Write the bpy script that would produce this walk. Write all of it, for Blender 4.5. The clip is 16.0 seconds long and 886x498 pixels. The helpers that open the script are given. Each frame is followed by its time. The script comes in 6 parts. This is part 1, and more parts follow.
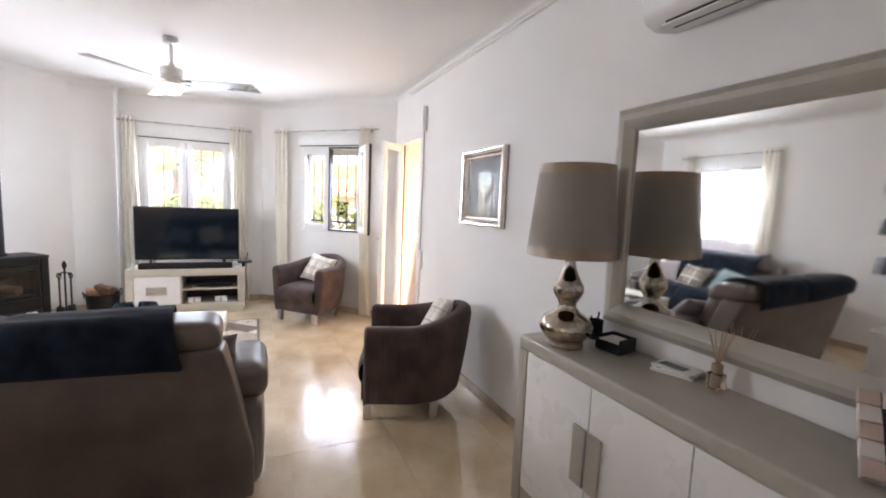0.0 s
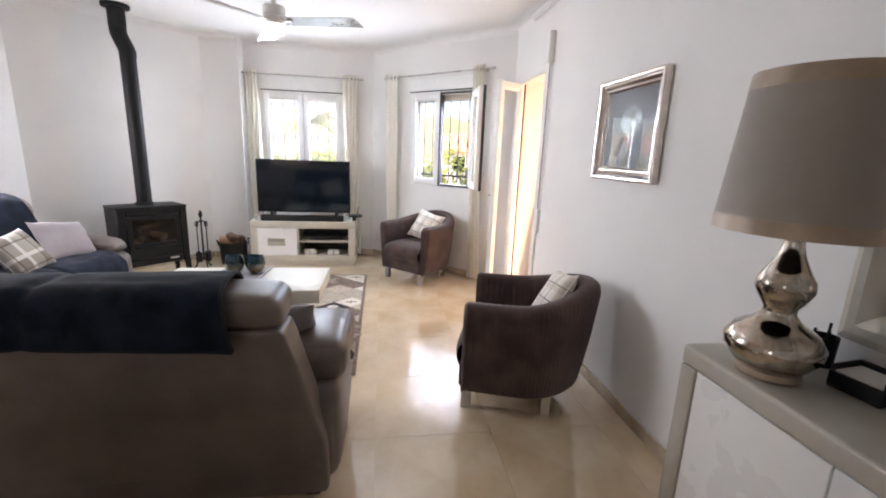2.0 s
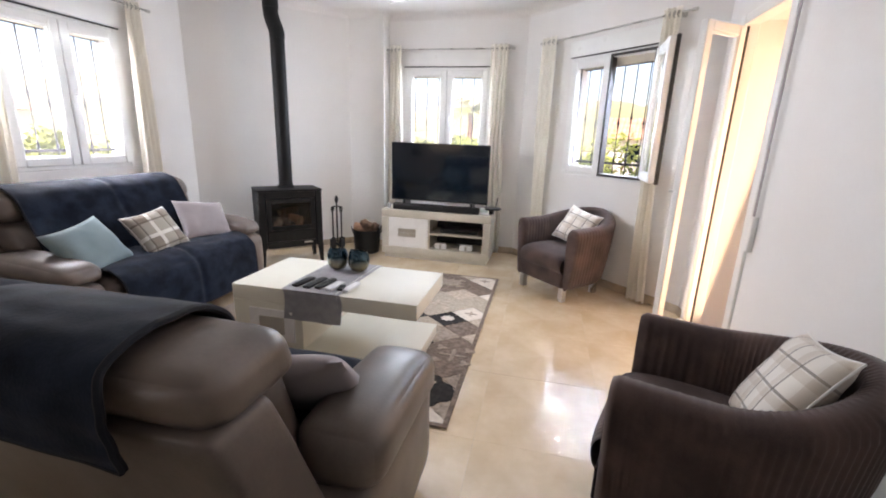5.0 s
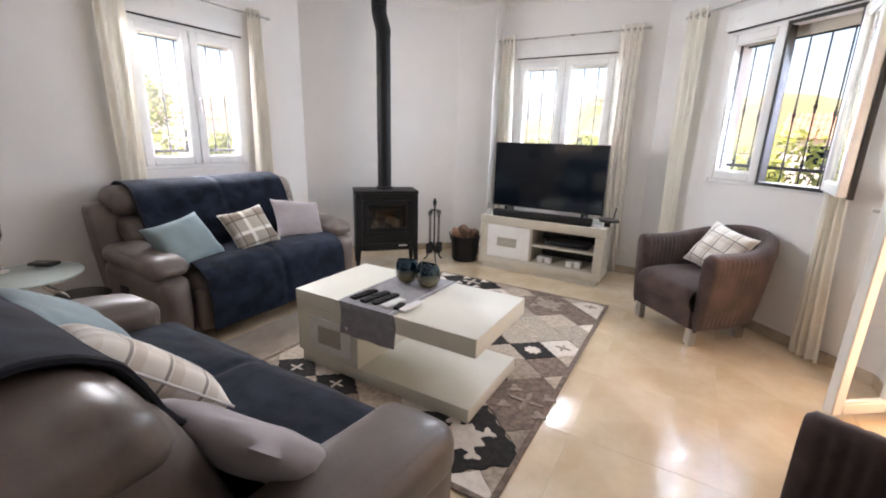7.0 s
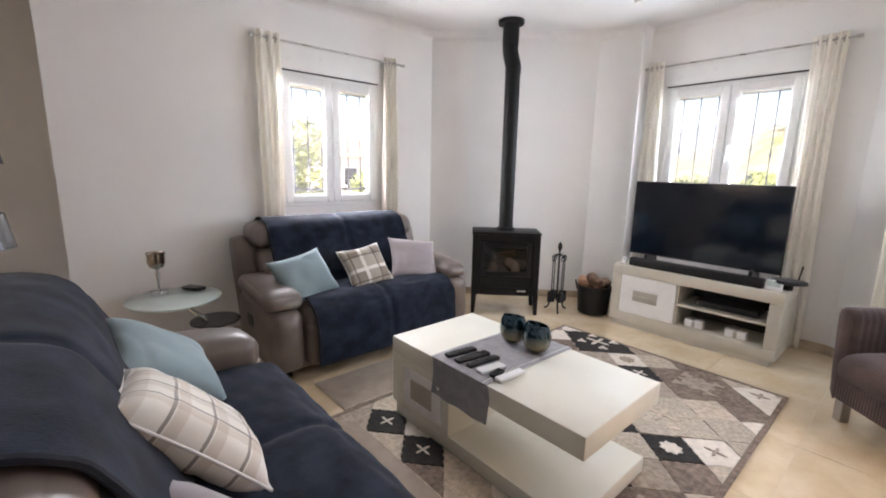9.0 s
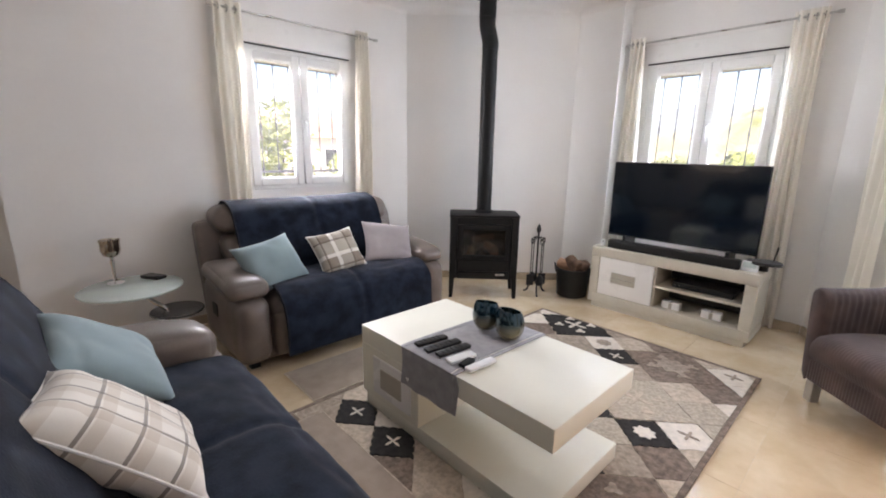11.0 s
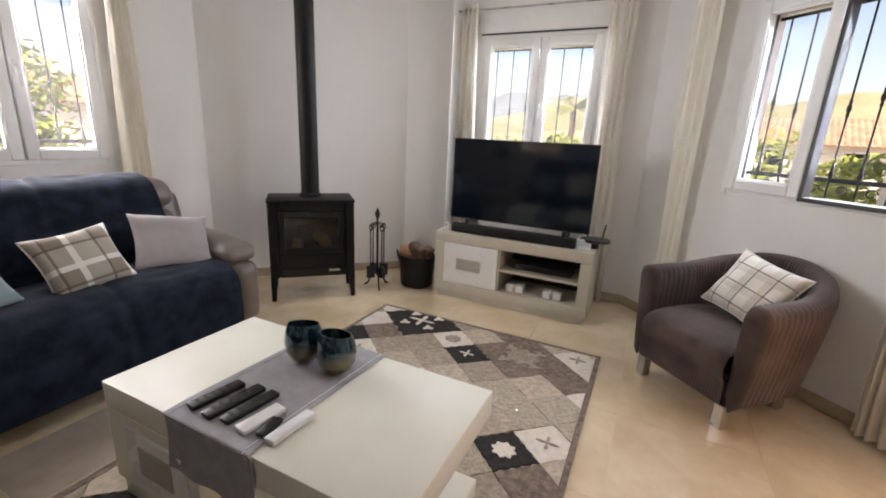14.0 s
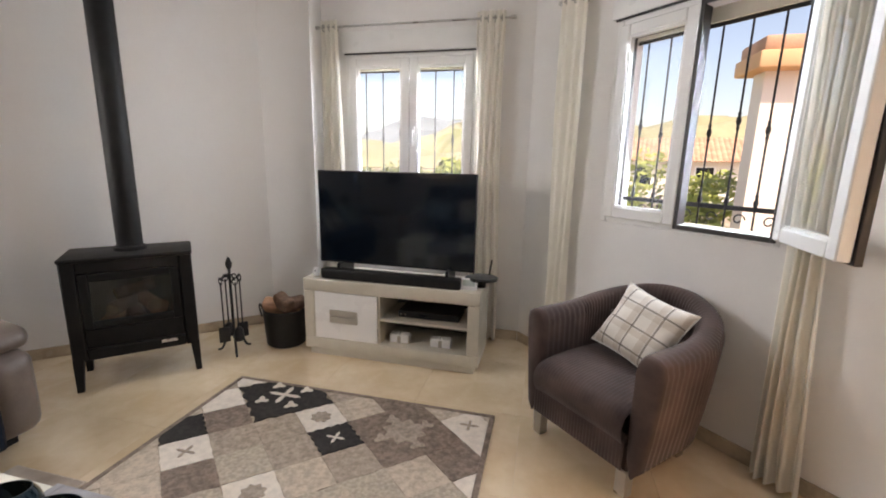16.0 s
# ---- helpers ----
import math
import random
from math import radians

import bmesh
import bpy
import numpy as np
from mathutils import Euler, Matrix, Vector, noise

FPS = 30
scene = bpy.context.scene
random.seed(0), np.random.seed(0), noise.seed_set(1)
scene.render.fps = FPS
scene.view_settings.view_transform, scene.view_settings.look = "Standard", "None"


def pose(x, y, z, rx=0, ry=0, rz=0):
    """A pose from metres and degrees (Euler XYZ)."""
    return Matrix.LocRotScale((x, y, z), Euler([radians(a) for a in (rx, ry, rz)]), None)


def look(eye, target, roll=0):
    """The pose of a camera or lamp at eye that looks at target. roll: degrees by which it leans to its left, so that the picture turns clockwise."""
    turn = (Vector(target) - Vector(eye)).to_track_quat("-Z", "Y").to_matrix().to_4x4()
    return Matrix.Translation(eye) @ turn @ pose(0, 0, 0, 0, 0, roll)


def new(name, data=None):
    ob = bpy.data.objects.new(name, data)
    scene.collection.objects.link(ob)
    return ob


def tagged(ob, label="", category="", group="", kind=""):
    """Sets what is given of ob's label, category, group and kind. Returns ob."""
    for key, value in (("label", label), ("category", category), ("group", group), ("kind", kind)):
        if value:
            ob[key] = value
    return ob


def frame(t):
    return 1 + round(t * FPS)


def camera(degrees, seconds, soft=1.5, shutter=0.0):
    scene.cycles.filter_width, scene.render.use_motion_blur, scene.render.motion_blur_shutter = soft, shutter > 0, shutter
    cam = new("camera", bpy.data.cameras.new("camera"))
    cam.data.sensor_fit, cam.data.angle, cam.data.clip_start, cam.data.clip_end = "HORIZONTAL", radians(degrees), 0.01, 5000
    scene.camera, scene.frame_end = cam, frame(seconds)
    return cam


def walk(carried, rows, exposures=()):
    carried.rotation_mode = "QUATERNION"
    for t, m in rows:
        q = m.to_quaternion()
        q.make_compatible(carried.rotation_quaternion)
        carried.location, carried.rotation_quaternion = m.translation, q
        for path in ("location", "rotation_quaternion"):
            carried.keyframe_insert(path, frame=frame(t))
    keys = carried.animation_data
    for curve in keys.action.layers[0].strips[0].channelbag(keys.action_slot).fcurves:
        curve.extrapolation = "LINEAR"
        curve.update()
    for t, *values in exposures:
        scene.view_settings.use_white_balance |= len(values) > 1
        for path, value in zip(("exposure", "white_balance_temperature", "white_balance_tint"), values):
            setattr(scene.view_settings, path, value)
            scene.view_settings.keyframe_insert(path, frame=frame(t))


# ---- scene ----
cam = camera(92.6, 16.0, soft=1.9)
EXPO, SKY, SUN, LAMP = 1.97, 0.10, 3.0, 0.4
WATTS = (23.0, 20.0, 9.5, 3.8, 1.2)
EXPOSURES = [(0, 0.15, 7150), (4, -0.04, 7150), (6.5, -0.05, 7300), (7.5, -0.2, 7300), (9, -0.12, 7300), (11.5, -0.17, 7350), (12.5, -0.42, 7500), (16, -0.60, 7950)]
PATH = [
    (0, (0.253, 0.232, 1.452), (1.061, 2.049, 1.242), 2.4),
    (0.5, (0.266, 0.333, 1.425), (0.934, 2.196, 1.137), 2.2),
    (1, (0.286, 0.496, 1.415), (0.817, 2.393, 1.067), 2.1),
    (1.5, (0.333, 0.621, 1.4), (0.737, 2.538, 0.998), 2.1),
    (2, (0.445, 0.747, 1.411), (0.734, 2.678, 0.977), 2.2),
    (2.5, (0.524, 0.873, 1.395), (0.702, 2.811, 0.934), 2.3),
    (3, (0.534, 1.038, 1.386), (0.607, 2.98, 0.915), 2.2),
    (3.5, (0.526, 1.189, 1.388), (0.488, 3.128, 0.901), 2.3),
    (4, (0.567, 1.304, 1.374), (0.399, 3.235, 0.879), 2.3),
    (6.5, (0.702, 1.996, 1.329), (-0.137, 3.738, 0.815), 1.5),
    (7, (0.744, 2.088, 1.325), (-0.233, 3.756, 0.811), 1.5),
    (7.5, (0.735, 2.176, 1.312), (-0.375, 3.761, 0.807), 1.4),
    (8, (0.679, 2.279, 1.317), (-0.58, 3.761, 0.849), 1.1),
    (8.5, (0.651, 2.348, 1.336), (-0.728, 3.733, 0.911), 1.0),
    (9, (0.671, 2.4, 1.353), (-0.806, 3.697, 0.984), 1.1),
    (11.5, (0.632, 2.573, 1.345), (-0.724, 3.958, 0.852), 1.4),
    (12, (0.52, 2.637, 1.312), (-0.717, 4.119, 0.79), 1.5),
    (12.5, (0.453, 2.685, 1.303), (-0.657, 4.259, 0.767), 2.0),
    (13, (0.43, 2.774, 1.299), (-0.59, 4.408, 0.761), 2.2),
    (13.5, (0.405, 2.896, 1.3), (-0.528, 4.589, 0.788), 2.6),
    (14, (0.399, 3.005, 1.301), (-0.434, 4.748, 0.782), 2.7),
    (14.5, (0.372, 3.146, 1.311), (-0.351, 4.947, 0.826), 2.4),
    (15, (0.372, 3.27, 1.33), (-0.237, 5.12, 0.876), 2.0),
    (15.5, (0.413, 3.385, 1.353), (-0.11, 5.265, 0.918), 1.4),
    (16, (0.475, 3.514, 1.357), (0.018, 5.419, 0.953), 1.2),
]
walk(cam, [(t, look(eye, target, roll)) for t, eye, target, roll in PATH], [(t, EXPO + stops, kelvin, 22) for t, stops, kelvin in EXPOSURES])

# ---- world and sun ----
SUN_DIR = Vector((0.42, -0.66, 1.05)).normalized()
world = bpy.data.worlds.new("sky")
world.use_nodes = True
scene.world = world
wn = world.node_tree
sky = wn.nodes.new("ShaderNodeTexSky")
sky.sky_type = "NISHITA"
sky.sun_disc = False
sky.sun_elevation = math.asin(SUN_DIR.z)
sky.sun_rotation = math.atan2(SUN_DIR.x, SUN_DIR.y)
sky.dust_density = 2.0
wn.links.new(sky.outputs[0], wn.nodes["Background"].inputs[0])
wn.nodes["Background"].inputs[1].default_value = SKY

sun_data = bpy.data.lights.new("sun", "SUN")
sun_data.energy, sun_data.angle, sun_data.color = SUN, radians(0.5), (1.0, 0.93, 0.82)
sun = new("sun", sun_data)
sun.matrix_world = look(SUN_DIR * 30, (0, 0, 0))



def daylight_fill(name, m, w, h, watts, color, dip=22):
    """Stands in for daylight at an opening: an added area lamp that fills it, facing the room (-y), dipped by some
    degrees.
    """
    d = bpy.data.lights.new(name, "AREA")
    d.shape, d.size, d.size_y, d.energy, d.color = "RECTANGLE", w, h, watts, color
    d.cycles.use_multiple_importance_sampling = False
    ob = new(name, d)
    ob.matrix_world = m @ pose(0, 0, 0, dip - 90, 0, 0)
    return ob


daylight_fill("daylight_fill", pose(-2.88, 4.19, 1.565, 0, 0, 90) @ pose(0, 0.15, 0), 0.86, 1.02, WATTS[0], (0.78, 0.89, 1.0))
daylight_fill("daylight_fill", pose(-0.56, 6.68, 1.575, 0, 0, 0) @ pose(0, 0.15, 0), 0.95, 1.04, WATTS[1], (0.64, 0.82, 1.0))
daylight_fill("daylight_fill", pose(1.125, 5.885, 1.58, 0, 0, -45) @ pose(0, 0.15, 0), 0.86, 1.02, WATTS[2], (0.60, 0.79, 1.0))
# added warm lamp standing in for light bounced off the sunlit terrace
daylight_fill("door_bounce_fill", pose(1.80, 4.635, 1.06, 0, 0, -90) @ pose(0, 0.23, 0), 0.55, 1.9, WATTS[3], (1.0, 0.70, 0.45), -8)
# added fill lamp in the invented south opening, out of view
daylight_fill("daylight_fill", pose(-2.20, -1.60, 1.56, 0, 0, 180) @ pose(0, 0.15, 0), 0.95, 1.0, WATTS[4], (0.95, 0.97, 1.0))

# ---- materials ----
def mat(name, color, rough=0.5, metal=0.0, vary=0.12, scale=6.0, bump=0.0, bump_scale=60.0, color2=None, coat=0.0, spec=0.5, sheen=0.0, stretch=(1, 1, 1)):
    """A surface with soft stains (scale), fine grain and relief (bump_scale)."""
    m = bpy.data.materials.new(name)
    m.use_nodes = True
    nt = m.node_tree
    b = nt.nodes["Principled BSDF"]
    tc = nt.nodes.new("ShaderNodeTexCoord")
    mp = nt.nodes.new("ShaderNodeMapping")
    mp.inputs["Scale"].default_value = stretch
    nt.links.new(tc.outputs["Object"], mp.inputs[0])
    n1 = nt.nodes.new("ShaderNodeTexNoise")
    n1.inputs["Scale"].default_value, n1.inputs["Detail"].default_value = scale, 5
    n2 = nt.nodes.new("ShaderNodeTexNoise")
    n2.inputs["Scale"].default_value, n2.inputs["Detail"].default_value = bump_scale, 4
    for n in (n1, n2):
        nt.links.new(mp.outputs[0], n.inputs["Vector"])
    mix = nt.nodes.new("ShaderNodeMix")
    mix.data_type = "RGBA"
    c2 = color2 or tuple(c * (1 - vary) for c in color)
    c1 = color if color2 else tuple(min(1, c * (1 + vary * 0.4)) for c in color)
    mix.inputs[6].default_value, mix.inputs[7].default_value = (*c1, 1), (*c2, 1)
    ramp = nt.nodes.new("ShaderNodeMapRange")
    ramp.inputs[1].default_value, ramp.inputs[2].default_value = 0.35, 0.65
    add = nt.nodes.new("ShaderNodeMath")
    add.operation = "MULTIPLY_ADD"
    add.inputs[1].default_value = 0.25
    nt.links.new(n2.outputs[0], add.inputs[0])
    sub = nt.nodes.new("ShaderNodeMath")
    sub.operation = "SUBTRACT"
    sub.inputs[1].default_value = 0.125
    nt.links.new(n1.outputs[0], sub.inputs[0])
    nt.links.new(sub.outputs[0], add.inputs[2])
    nt.links.new(add.outputs[0], ramp.inputs[0])
    nt.links.new(ramp.outputs[0], mix.inputs[0])
    nt.links.new(mix.outputs[2], b.inputs["Base Color"])
    rr = nt.nodes.new("ShaderNodeMapRange")
    rr.inputs[3].default_value, rr.inputs[4].default_value = max(0.0, rough - 0.06), min(1, rough + 0.06)
    nt.links.new(n1.outputs[0], rr.inputs[0])
    nt.links.new(rr.outputs[0], b.inputs["Roughness"])
    b.inputs["Metallic"].default_value = metal
    b.inputs["Specular IOR Level"].default_value = spec
    b.inputs["Coat Weight"].default_value = coat
    b.inputs["Coat Roughness"].default_value = 0.05
    if sheen:
        b.inputs["Sheen Weight"].default_value = sheen
        b.inputs["Sheen Roughness"].default_value = 0.4
    if bump:
        bp = nt.nodes.new("ShaderNodeBump")
        bp.inputs["Strength"].default_value, bp.inputs["Distance"].default_value = min(1.0, bump * 100), bump
        nt.links.new(n2.outputs[0], bp.inputs["Height"])
        nt.links.new(bp.outputs[0], b.inputs["Normal"])
    return m


def plaid(name, ground, bands, rough=0.9):
    """Woven check: bands of (axis, spacing, width, offset, colour)."""
    m = mat(name, ground, rough, vary=0.08, bump=0.0006, bump_scale=350, sheen=0.3)
    nt = m.node_tree
    b = nt.nodes["Principled BSDF"]
    src = b.inputs["Base Color"].links[0].from_socket
    tc = nt.nodes.new("ShaderNodeTexCoord")
    sep = nt.nodes.new("ShaderNodeSeparateXYZ")
    nt.links.new(tc.outputs["Object"], sep.inputs[0])
    for axis, spacing, width, offset, color, amount in bands:
        a = nt.nodes.new("ShaderNodeMath")
        a.operation, a.inputs[1].default_value = "ADD", offset + 10 * spacing
        nt.links.new(sep.outputs[axis], a.inputs[0])
        f = nt.nodes.new("ShaderNodeMath")
        f.operation, f.inputs[1].default_value = "FLOORED_MODULO", spacing
        nt.links.new(a.outputs[0], f.inputs[0])
        l = nt.nodes.new("ShaderNodeMath")
        l.operation, l.inputs[1].default_value = "LESS_THAN", width
        nt.links.new(f.outputs[0], l.inputs[0])
        s = nt.nodes.new("ShaderNodeMath")
        s.operation, s.inputs[1].default_value = "MULTIPLY", amount
        nt.links.new(l.outputs[0], s.inputs[0])
        mx = nt.nodes.new("ShaderNodeMix")
        mx.data_type = "RGBA"
        nt.links.new(s.outputs[0], mx.inputs[0])
        nt.links.new(src, mx.inputs[6])
        mx.inputs[7].default_value = (*color, 1)
        src = mx.outputs[2]
    nt.links.new(src, b.inputs["Base Color"])
    return m


def sheer(name, color):
    """Thin cloth that lets some light through."""
    m = mat(name, color, 0.9, vary=0.05, bump=0.0004, bump_scale=400)
    nt = m.node_tree
    out, b = nt.nodes["Material Output"], nt.nodes["Principled BSDF"]
    tr = nt.nodes.new("ShaderNodeBsdfTranslucent")
    tr.inputs[0].default_value = (*color, 1)
    mx = nt.nodes.new("ShaderNodeMixShader")
    mx.inputs[0].default_value = 0.55
    nt.links.new(b.outputs[0], mx.inputs[1])
    nt.links.new(tr.outputs[0], mx.inputs[2])
    nt.links.new(mx.outputs[0], out.inputs[0])
    return m


def ombre(name, stops):
    """Lustred glass whose colour runs from foot to rim."""
    m = mat(name, (0.1, 0.1, 0.1), 0.1, 0.6, coat=0.6)
    nt = m.node_tree
    tc = nt.nodes.new("ShaderNodeTexCoord")
    sep = nt.nodes.new("ShaderNodeSeparateXYZ")
    nt.links.new(tc.outputs["Generated"], sep.inputs[0])
    ramp = nt.nodes.new("ShaderNodeValToRGB")
    el = ramp.color_ramp.elements
    el[0].position, el[0].color = stops[0][0], (*stops[0][1], 1)
    el[1].position, el[1].color = stops[-1][0], (*stops[-1][1], 1)
    for p, c in stops[1:-1]:
        e = el.new(p)
        e.color = (*c, 1)
    nt.links.new(sep.outputs[2], ramp.inputs[0])
    nt.links.new(ramp.outputs[0], nt.nodes["Principled BSDF"].inputs["Base Color"])
    return m


def glass(name, tint=(1, 1, 1), rough=0.0, glare=0.0):
    m = bpy.data.materials.new(name)
    m.use_nodes = True
    b = m.node_tree.nodes["Principled BSDF"]
    b.inputs["Base Color"].default_value = (*tint, 1)
    b.inputs["Transmission Weight"].default_value = 1
    b.inputs["Roughness"].default_value = rough
    b.inputs["IOR"].default_value = 1.45
    # a patchy milky mix puts window glare into the glass, lifting the outdoor view
    if glare:
        nt = m.node_tree
        tr = nt.nodes.new("ShaderNodeBsdfTranslucent")
        tr.inputs[0].default_value = (0.9, 0.9, 0.9, 1)
        nz = nt.nodes.new("ShaderNodeTexNoise")
        nz.inputs["Scale"].default_value = 5.0
        mul = nt.nodes.new("ShaderNodeMath")
        mul.operation = "MULTIPLY"
        mul.inputs[1].default_value = glare * 2
        mx = nt.nodes.new("ShaderNodeMixShader")
        nt.links.new(nz.outputs[0], mul.inputs[0])
        nt.links.new(mul.outputs[0], mx.inputs[0])
        nt.links.new(b.outputs[0], mx.inputs[1])
        nt.links.new(tr.outputs[0], mx.inputs[2])
        nt.links.new(mx.outputs[0], nt.nodes["Material Output"].inputs[0])
    return m


def emit(name, color, power):
    m = bpy.data.materials.new(name)
    m.use_nodes = True
    b = m.node_tree.nodes["Principled BSDF"]
    b.inputs["Base Color"].default_value = (*color, 1)
    b.inputs["Emission Color"].default_value = (*color, 1)
    b.inputs["Emission Strength"].default_value = power
    return m


WALL = mat("wall_paint", (0.80, 0.785, 0.765), 0.75, vary=0.03, scale=1.3, bump=0.0008, bump_scale=45)
CEIL = mat("ceiling_paint", (0.80, 0.78, 0.755), 0.85, vary=0.03, scale=0.9, bump=0.0006, bump_scale=30)
TILE = mat("cream_marble_tile", (0.85, 0.69, 0.49), 0.045, color2=(0.72, 0.545, 0.35), scale=3.2, bump_scale=18, spec=0.6, coat=1.0)
TILE.node_tree.nodes["Principled BSDF"].inputs["Coat IOR"].default_value = 1.8
GROUT = mat("grout", (0.6, 0.49, 0.36), 0.4)
SKIRT = mat("beige_marble_skirting", (0.52, 0.42, 0.31), 0.25, vary=0.25, scale=7)
PVC = mat("white_pvc", (0.82, 0.82, 0.80), 0.3, vary=0.03)
DARK_ALU = mat("dark_brown_aluminium", (0.025, 0.022, 0.02), 0.35, vary=0.1)
PANE = glass("window_glass", (0.97, 0.98, 0.98), glare=0.010)
SOOT = glass("sooty_stove_glass", (0.42, 0.36, 0.31))
CLEAR = glass("clear_glass")
SHUTTER = mat("beige_shutter_slat", (0.62, 0.56, 0.46), 0.5, vary=0.05)
IRON = mat("black_wrought_iron", (0.012, 0.012, 0.013), 0.5, spec=0.35, vary=0.3, scale=30)
CURTAIN = sheer("cream_curtain_cloth", (0.97, 0.945, 0.885))
STEEL = mat("brushed_steel", (0.55, 0.54, 0.52), 0.28, 1.0, vary=0.1)
CHROME = mat("polished_chrome", (0.78, 0.77, 0.76), 0.08, 1.0, vary=0.04)
LEATHER = mat("taupe_leather", (0.15, 0.118, 0.102), 0.38, vary=0.22, scale=5, bump=0.0012, bump_scale=110, spec=0.55)
THROW = mat("navy_throw_cloth", (0.013, 0.0185, 0.032), 0.95, vary=0.45, scale=11, bump=0.003, bump_scale=150, sheen=0.10, spec=0.12)
HEM = mat("navy_throw_hem", (0.006, 0.007, 0.013), 0.9)
CORD = mat("brown_corduroy", (0.090, 0.056, 0.048), 0.9, color2=(0.048, 0.030, 0.027), scale=6, bump=0.0008, bump_scale=240, sheen=0.16)
BLUEC = mat("duck_egg_cushion_cloth", (0.22, 0.295, 0.315), 0.9, vary=0.1, bump=0.0008, bump_scale=320, sheen=0.2)
LILAC = mat("grey_lilac_cushion_cloth", (0.34, 0.30, 0.31), 0.85, vary=0.1, bump=0.0008, bump_scale=320, sheen=0.3)
CHECK = plaid("cream_window_check_cloth", (0.78, 0.73, 0.66), [(0, 0.105, 0.009, 0.02, (0.14, 0.11, 0.09), 0.75), (1, 0.105, 0.009, 0.02, (0.14, 0.11, 0.09), 0.75), (0, 0.105, 0.03, 0.055, (0.46, 0.36, 0.27), 0.35), (1, 0.105, 0.03, 0.055, (0.46, 0.36, 0.27), 0.35)])
TARTAN = plaid("taupe_tartan_cloth", (0.27, 0.225, 0.18), [(0, 0.2, 0.09, 0.02, (0.46, 0.42, 0.36), 0.6), (1, 0.2, 0.09, 0.02, (0.46, 0.42, 0.36), 0.6), (0, 0.2, 0.028, 0.05, (0.8, 0.77, 0.72), 0.85), (1, 0.2, 0.028, 0.05, (0.8, 0.77, 0.72), 0.85), (0, 0.2, 0.012, 0.13, (0.12, 0.09, 0.07), 0.7), (1, 0.2, 0.012, 0.13, (0.12, 0.09, 0.07), 0.7)])
STOVE = mat("matt_black_cast_iron", (0.007, 0.007, 0.0074), 0.55, spec=0.25, vary=0.2, scale=20, bump=0.0004, bump_scale=300)
STOVE_GLASS = mat("smoked_stove_glass", (0.02, 0.016, 0.014), 0.08, vary=0.3, scale=9, coat=0.3)
BARK = mat("log_bark", (0.18, 0.105, 0.07), 0.95, vary=0.5, scale=18, bump=0.004, bump_scale=60)
LOGEND = mat("split_log_wood", (0.44, 0.25, 0.16), 0.85, vary=0.3, scale=14, bump=0.002, bump_scale=80, stretch=(1, 1, 4))
PALE_LOG = mat("pale_burnt_log", (0.42, 0.33, 0.24), 0.9, vary=0.5, scale=16, bump=0.002)
BLACK = mat("black_plastic", (0.006, 0.006, 0.0065), 0.38, spec=0.35, vary=0.2)
SCREEN = mat("black_glass_screen", (0.003, 0.007, 0.013), 0.09, vary=0.1, spec=0.5)
LEATHERETTE = mat("black_leatherette", (0.006, 0.006, 0.007), 0.45, spec=0.35, vary=0.25, scale=14, bump=0.0005, bump_scale=220)
TAUPE = mat("taupe_lacquer", (0.42, 0.385, 0.325), 0.35, vary=0.06, scale=8, stretch=(1, 1, 1), bump=0.0002, bump_scale=120)
CABINET = mat("pale_taupe_lacquer", (0.57, 0.525, 0.44), 0.35, vary=0.06, scale=8, bump=0.0002, bump_scale=120)
CREAMY = mat("cream_gloss_lacquer", (0.80, 0.78, 0.68), 0.5, vary=0.02, spec=0.3, coat=0.3)
WHITE = mat("white_lacquer", (0.82, 0.81, 0.79), 0.28, vary=0.02)
GREY_CLOTH = mat("grey_linen_runner", (0.34, 0.335, 0.35), 0.9, vary=0.12, scale=25, bump=0.0008, bump_scale=350)
WHITE_P = mat("white_plastic", (0.8, 0.8, 0.8), 0.3, vary=0.03)
SMOKE = ombre("smoked_blue_gold_glass", [(0.0, (0.30, 0.23, 0.11)), (0.38, (0.16, 0.15, 0.11)), (0.6, (0.03, 0.07, 0.09)), (1.0, (0.008, 0.045, 0.075))])
MERCURY = mat("mercury_glass", (0.62, 0.57, 0.50), 0.12, 1.0, color2=(0.36, 0.31, 0.26), scale=28, bump=0.0006, bump_scale=90)
SHADE = mat("taupe_lamp_shade_cloth", (0.30, 0.265, 0.235), 0.85, vary=0.06, bump=0.0005, bump_scale=300, sheen=0.2)
BAND = mat("satin_bronze_band", (0.36, 0.27, 0.20), 0.4, vary=0.15, scale=12, metal=0.2)
MIRROR = mat("mirror_silver", (0.86, 0.87, 0.86), 0.012, 1.0, vary=0.01)
CHAMP = mat("champagne_lacquer_frame", (0.42, 0.39, 0.335), 0.3, vary=0.06, metal=0.15)
SILVER = mat("silver_leaf_frame", (0.72, 0.66, 0.60), 0.16, 1.0, vary=0.15, scale=20)
DARK_PIC = mat("dark_slate_print", (0.020, 0.022, 0.026), 0.5, vary=0.4, scale=5)
GLITTER = mat("glitter_chips", (0.55, 0.62, 0.58), 0.2, 0.4, vary=0.3)
FAN = mat("satin_silver_paint", (0.70, 0.69, 0.67), 0.38, 0.35, vary=0.04)
FROST = mat("frosted_green_glass", (0.50, 0.58, 0.55), 0.18, vary=0.06, coat=0.4, spec=0.6)
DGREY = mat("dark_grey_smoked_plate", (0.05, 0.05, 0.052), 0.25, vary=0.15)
PAPER = mat("white_paper", (0.78, 0.76, 0.72), 0.8, vary=0.04)
AMBER = glass("amber_oil_glass", (0.85, 0.66, 0.5))
REED = mat("reed_sticks", (0.42, 0.28, 0.18), 0.8, vary=0.2)
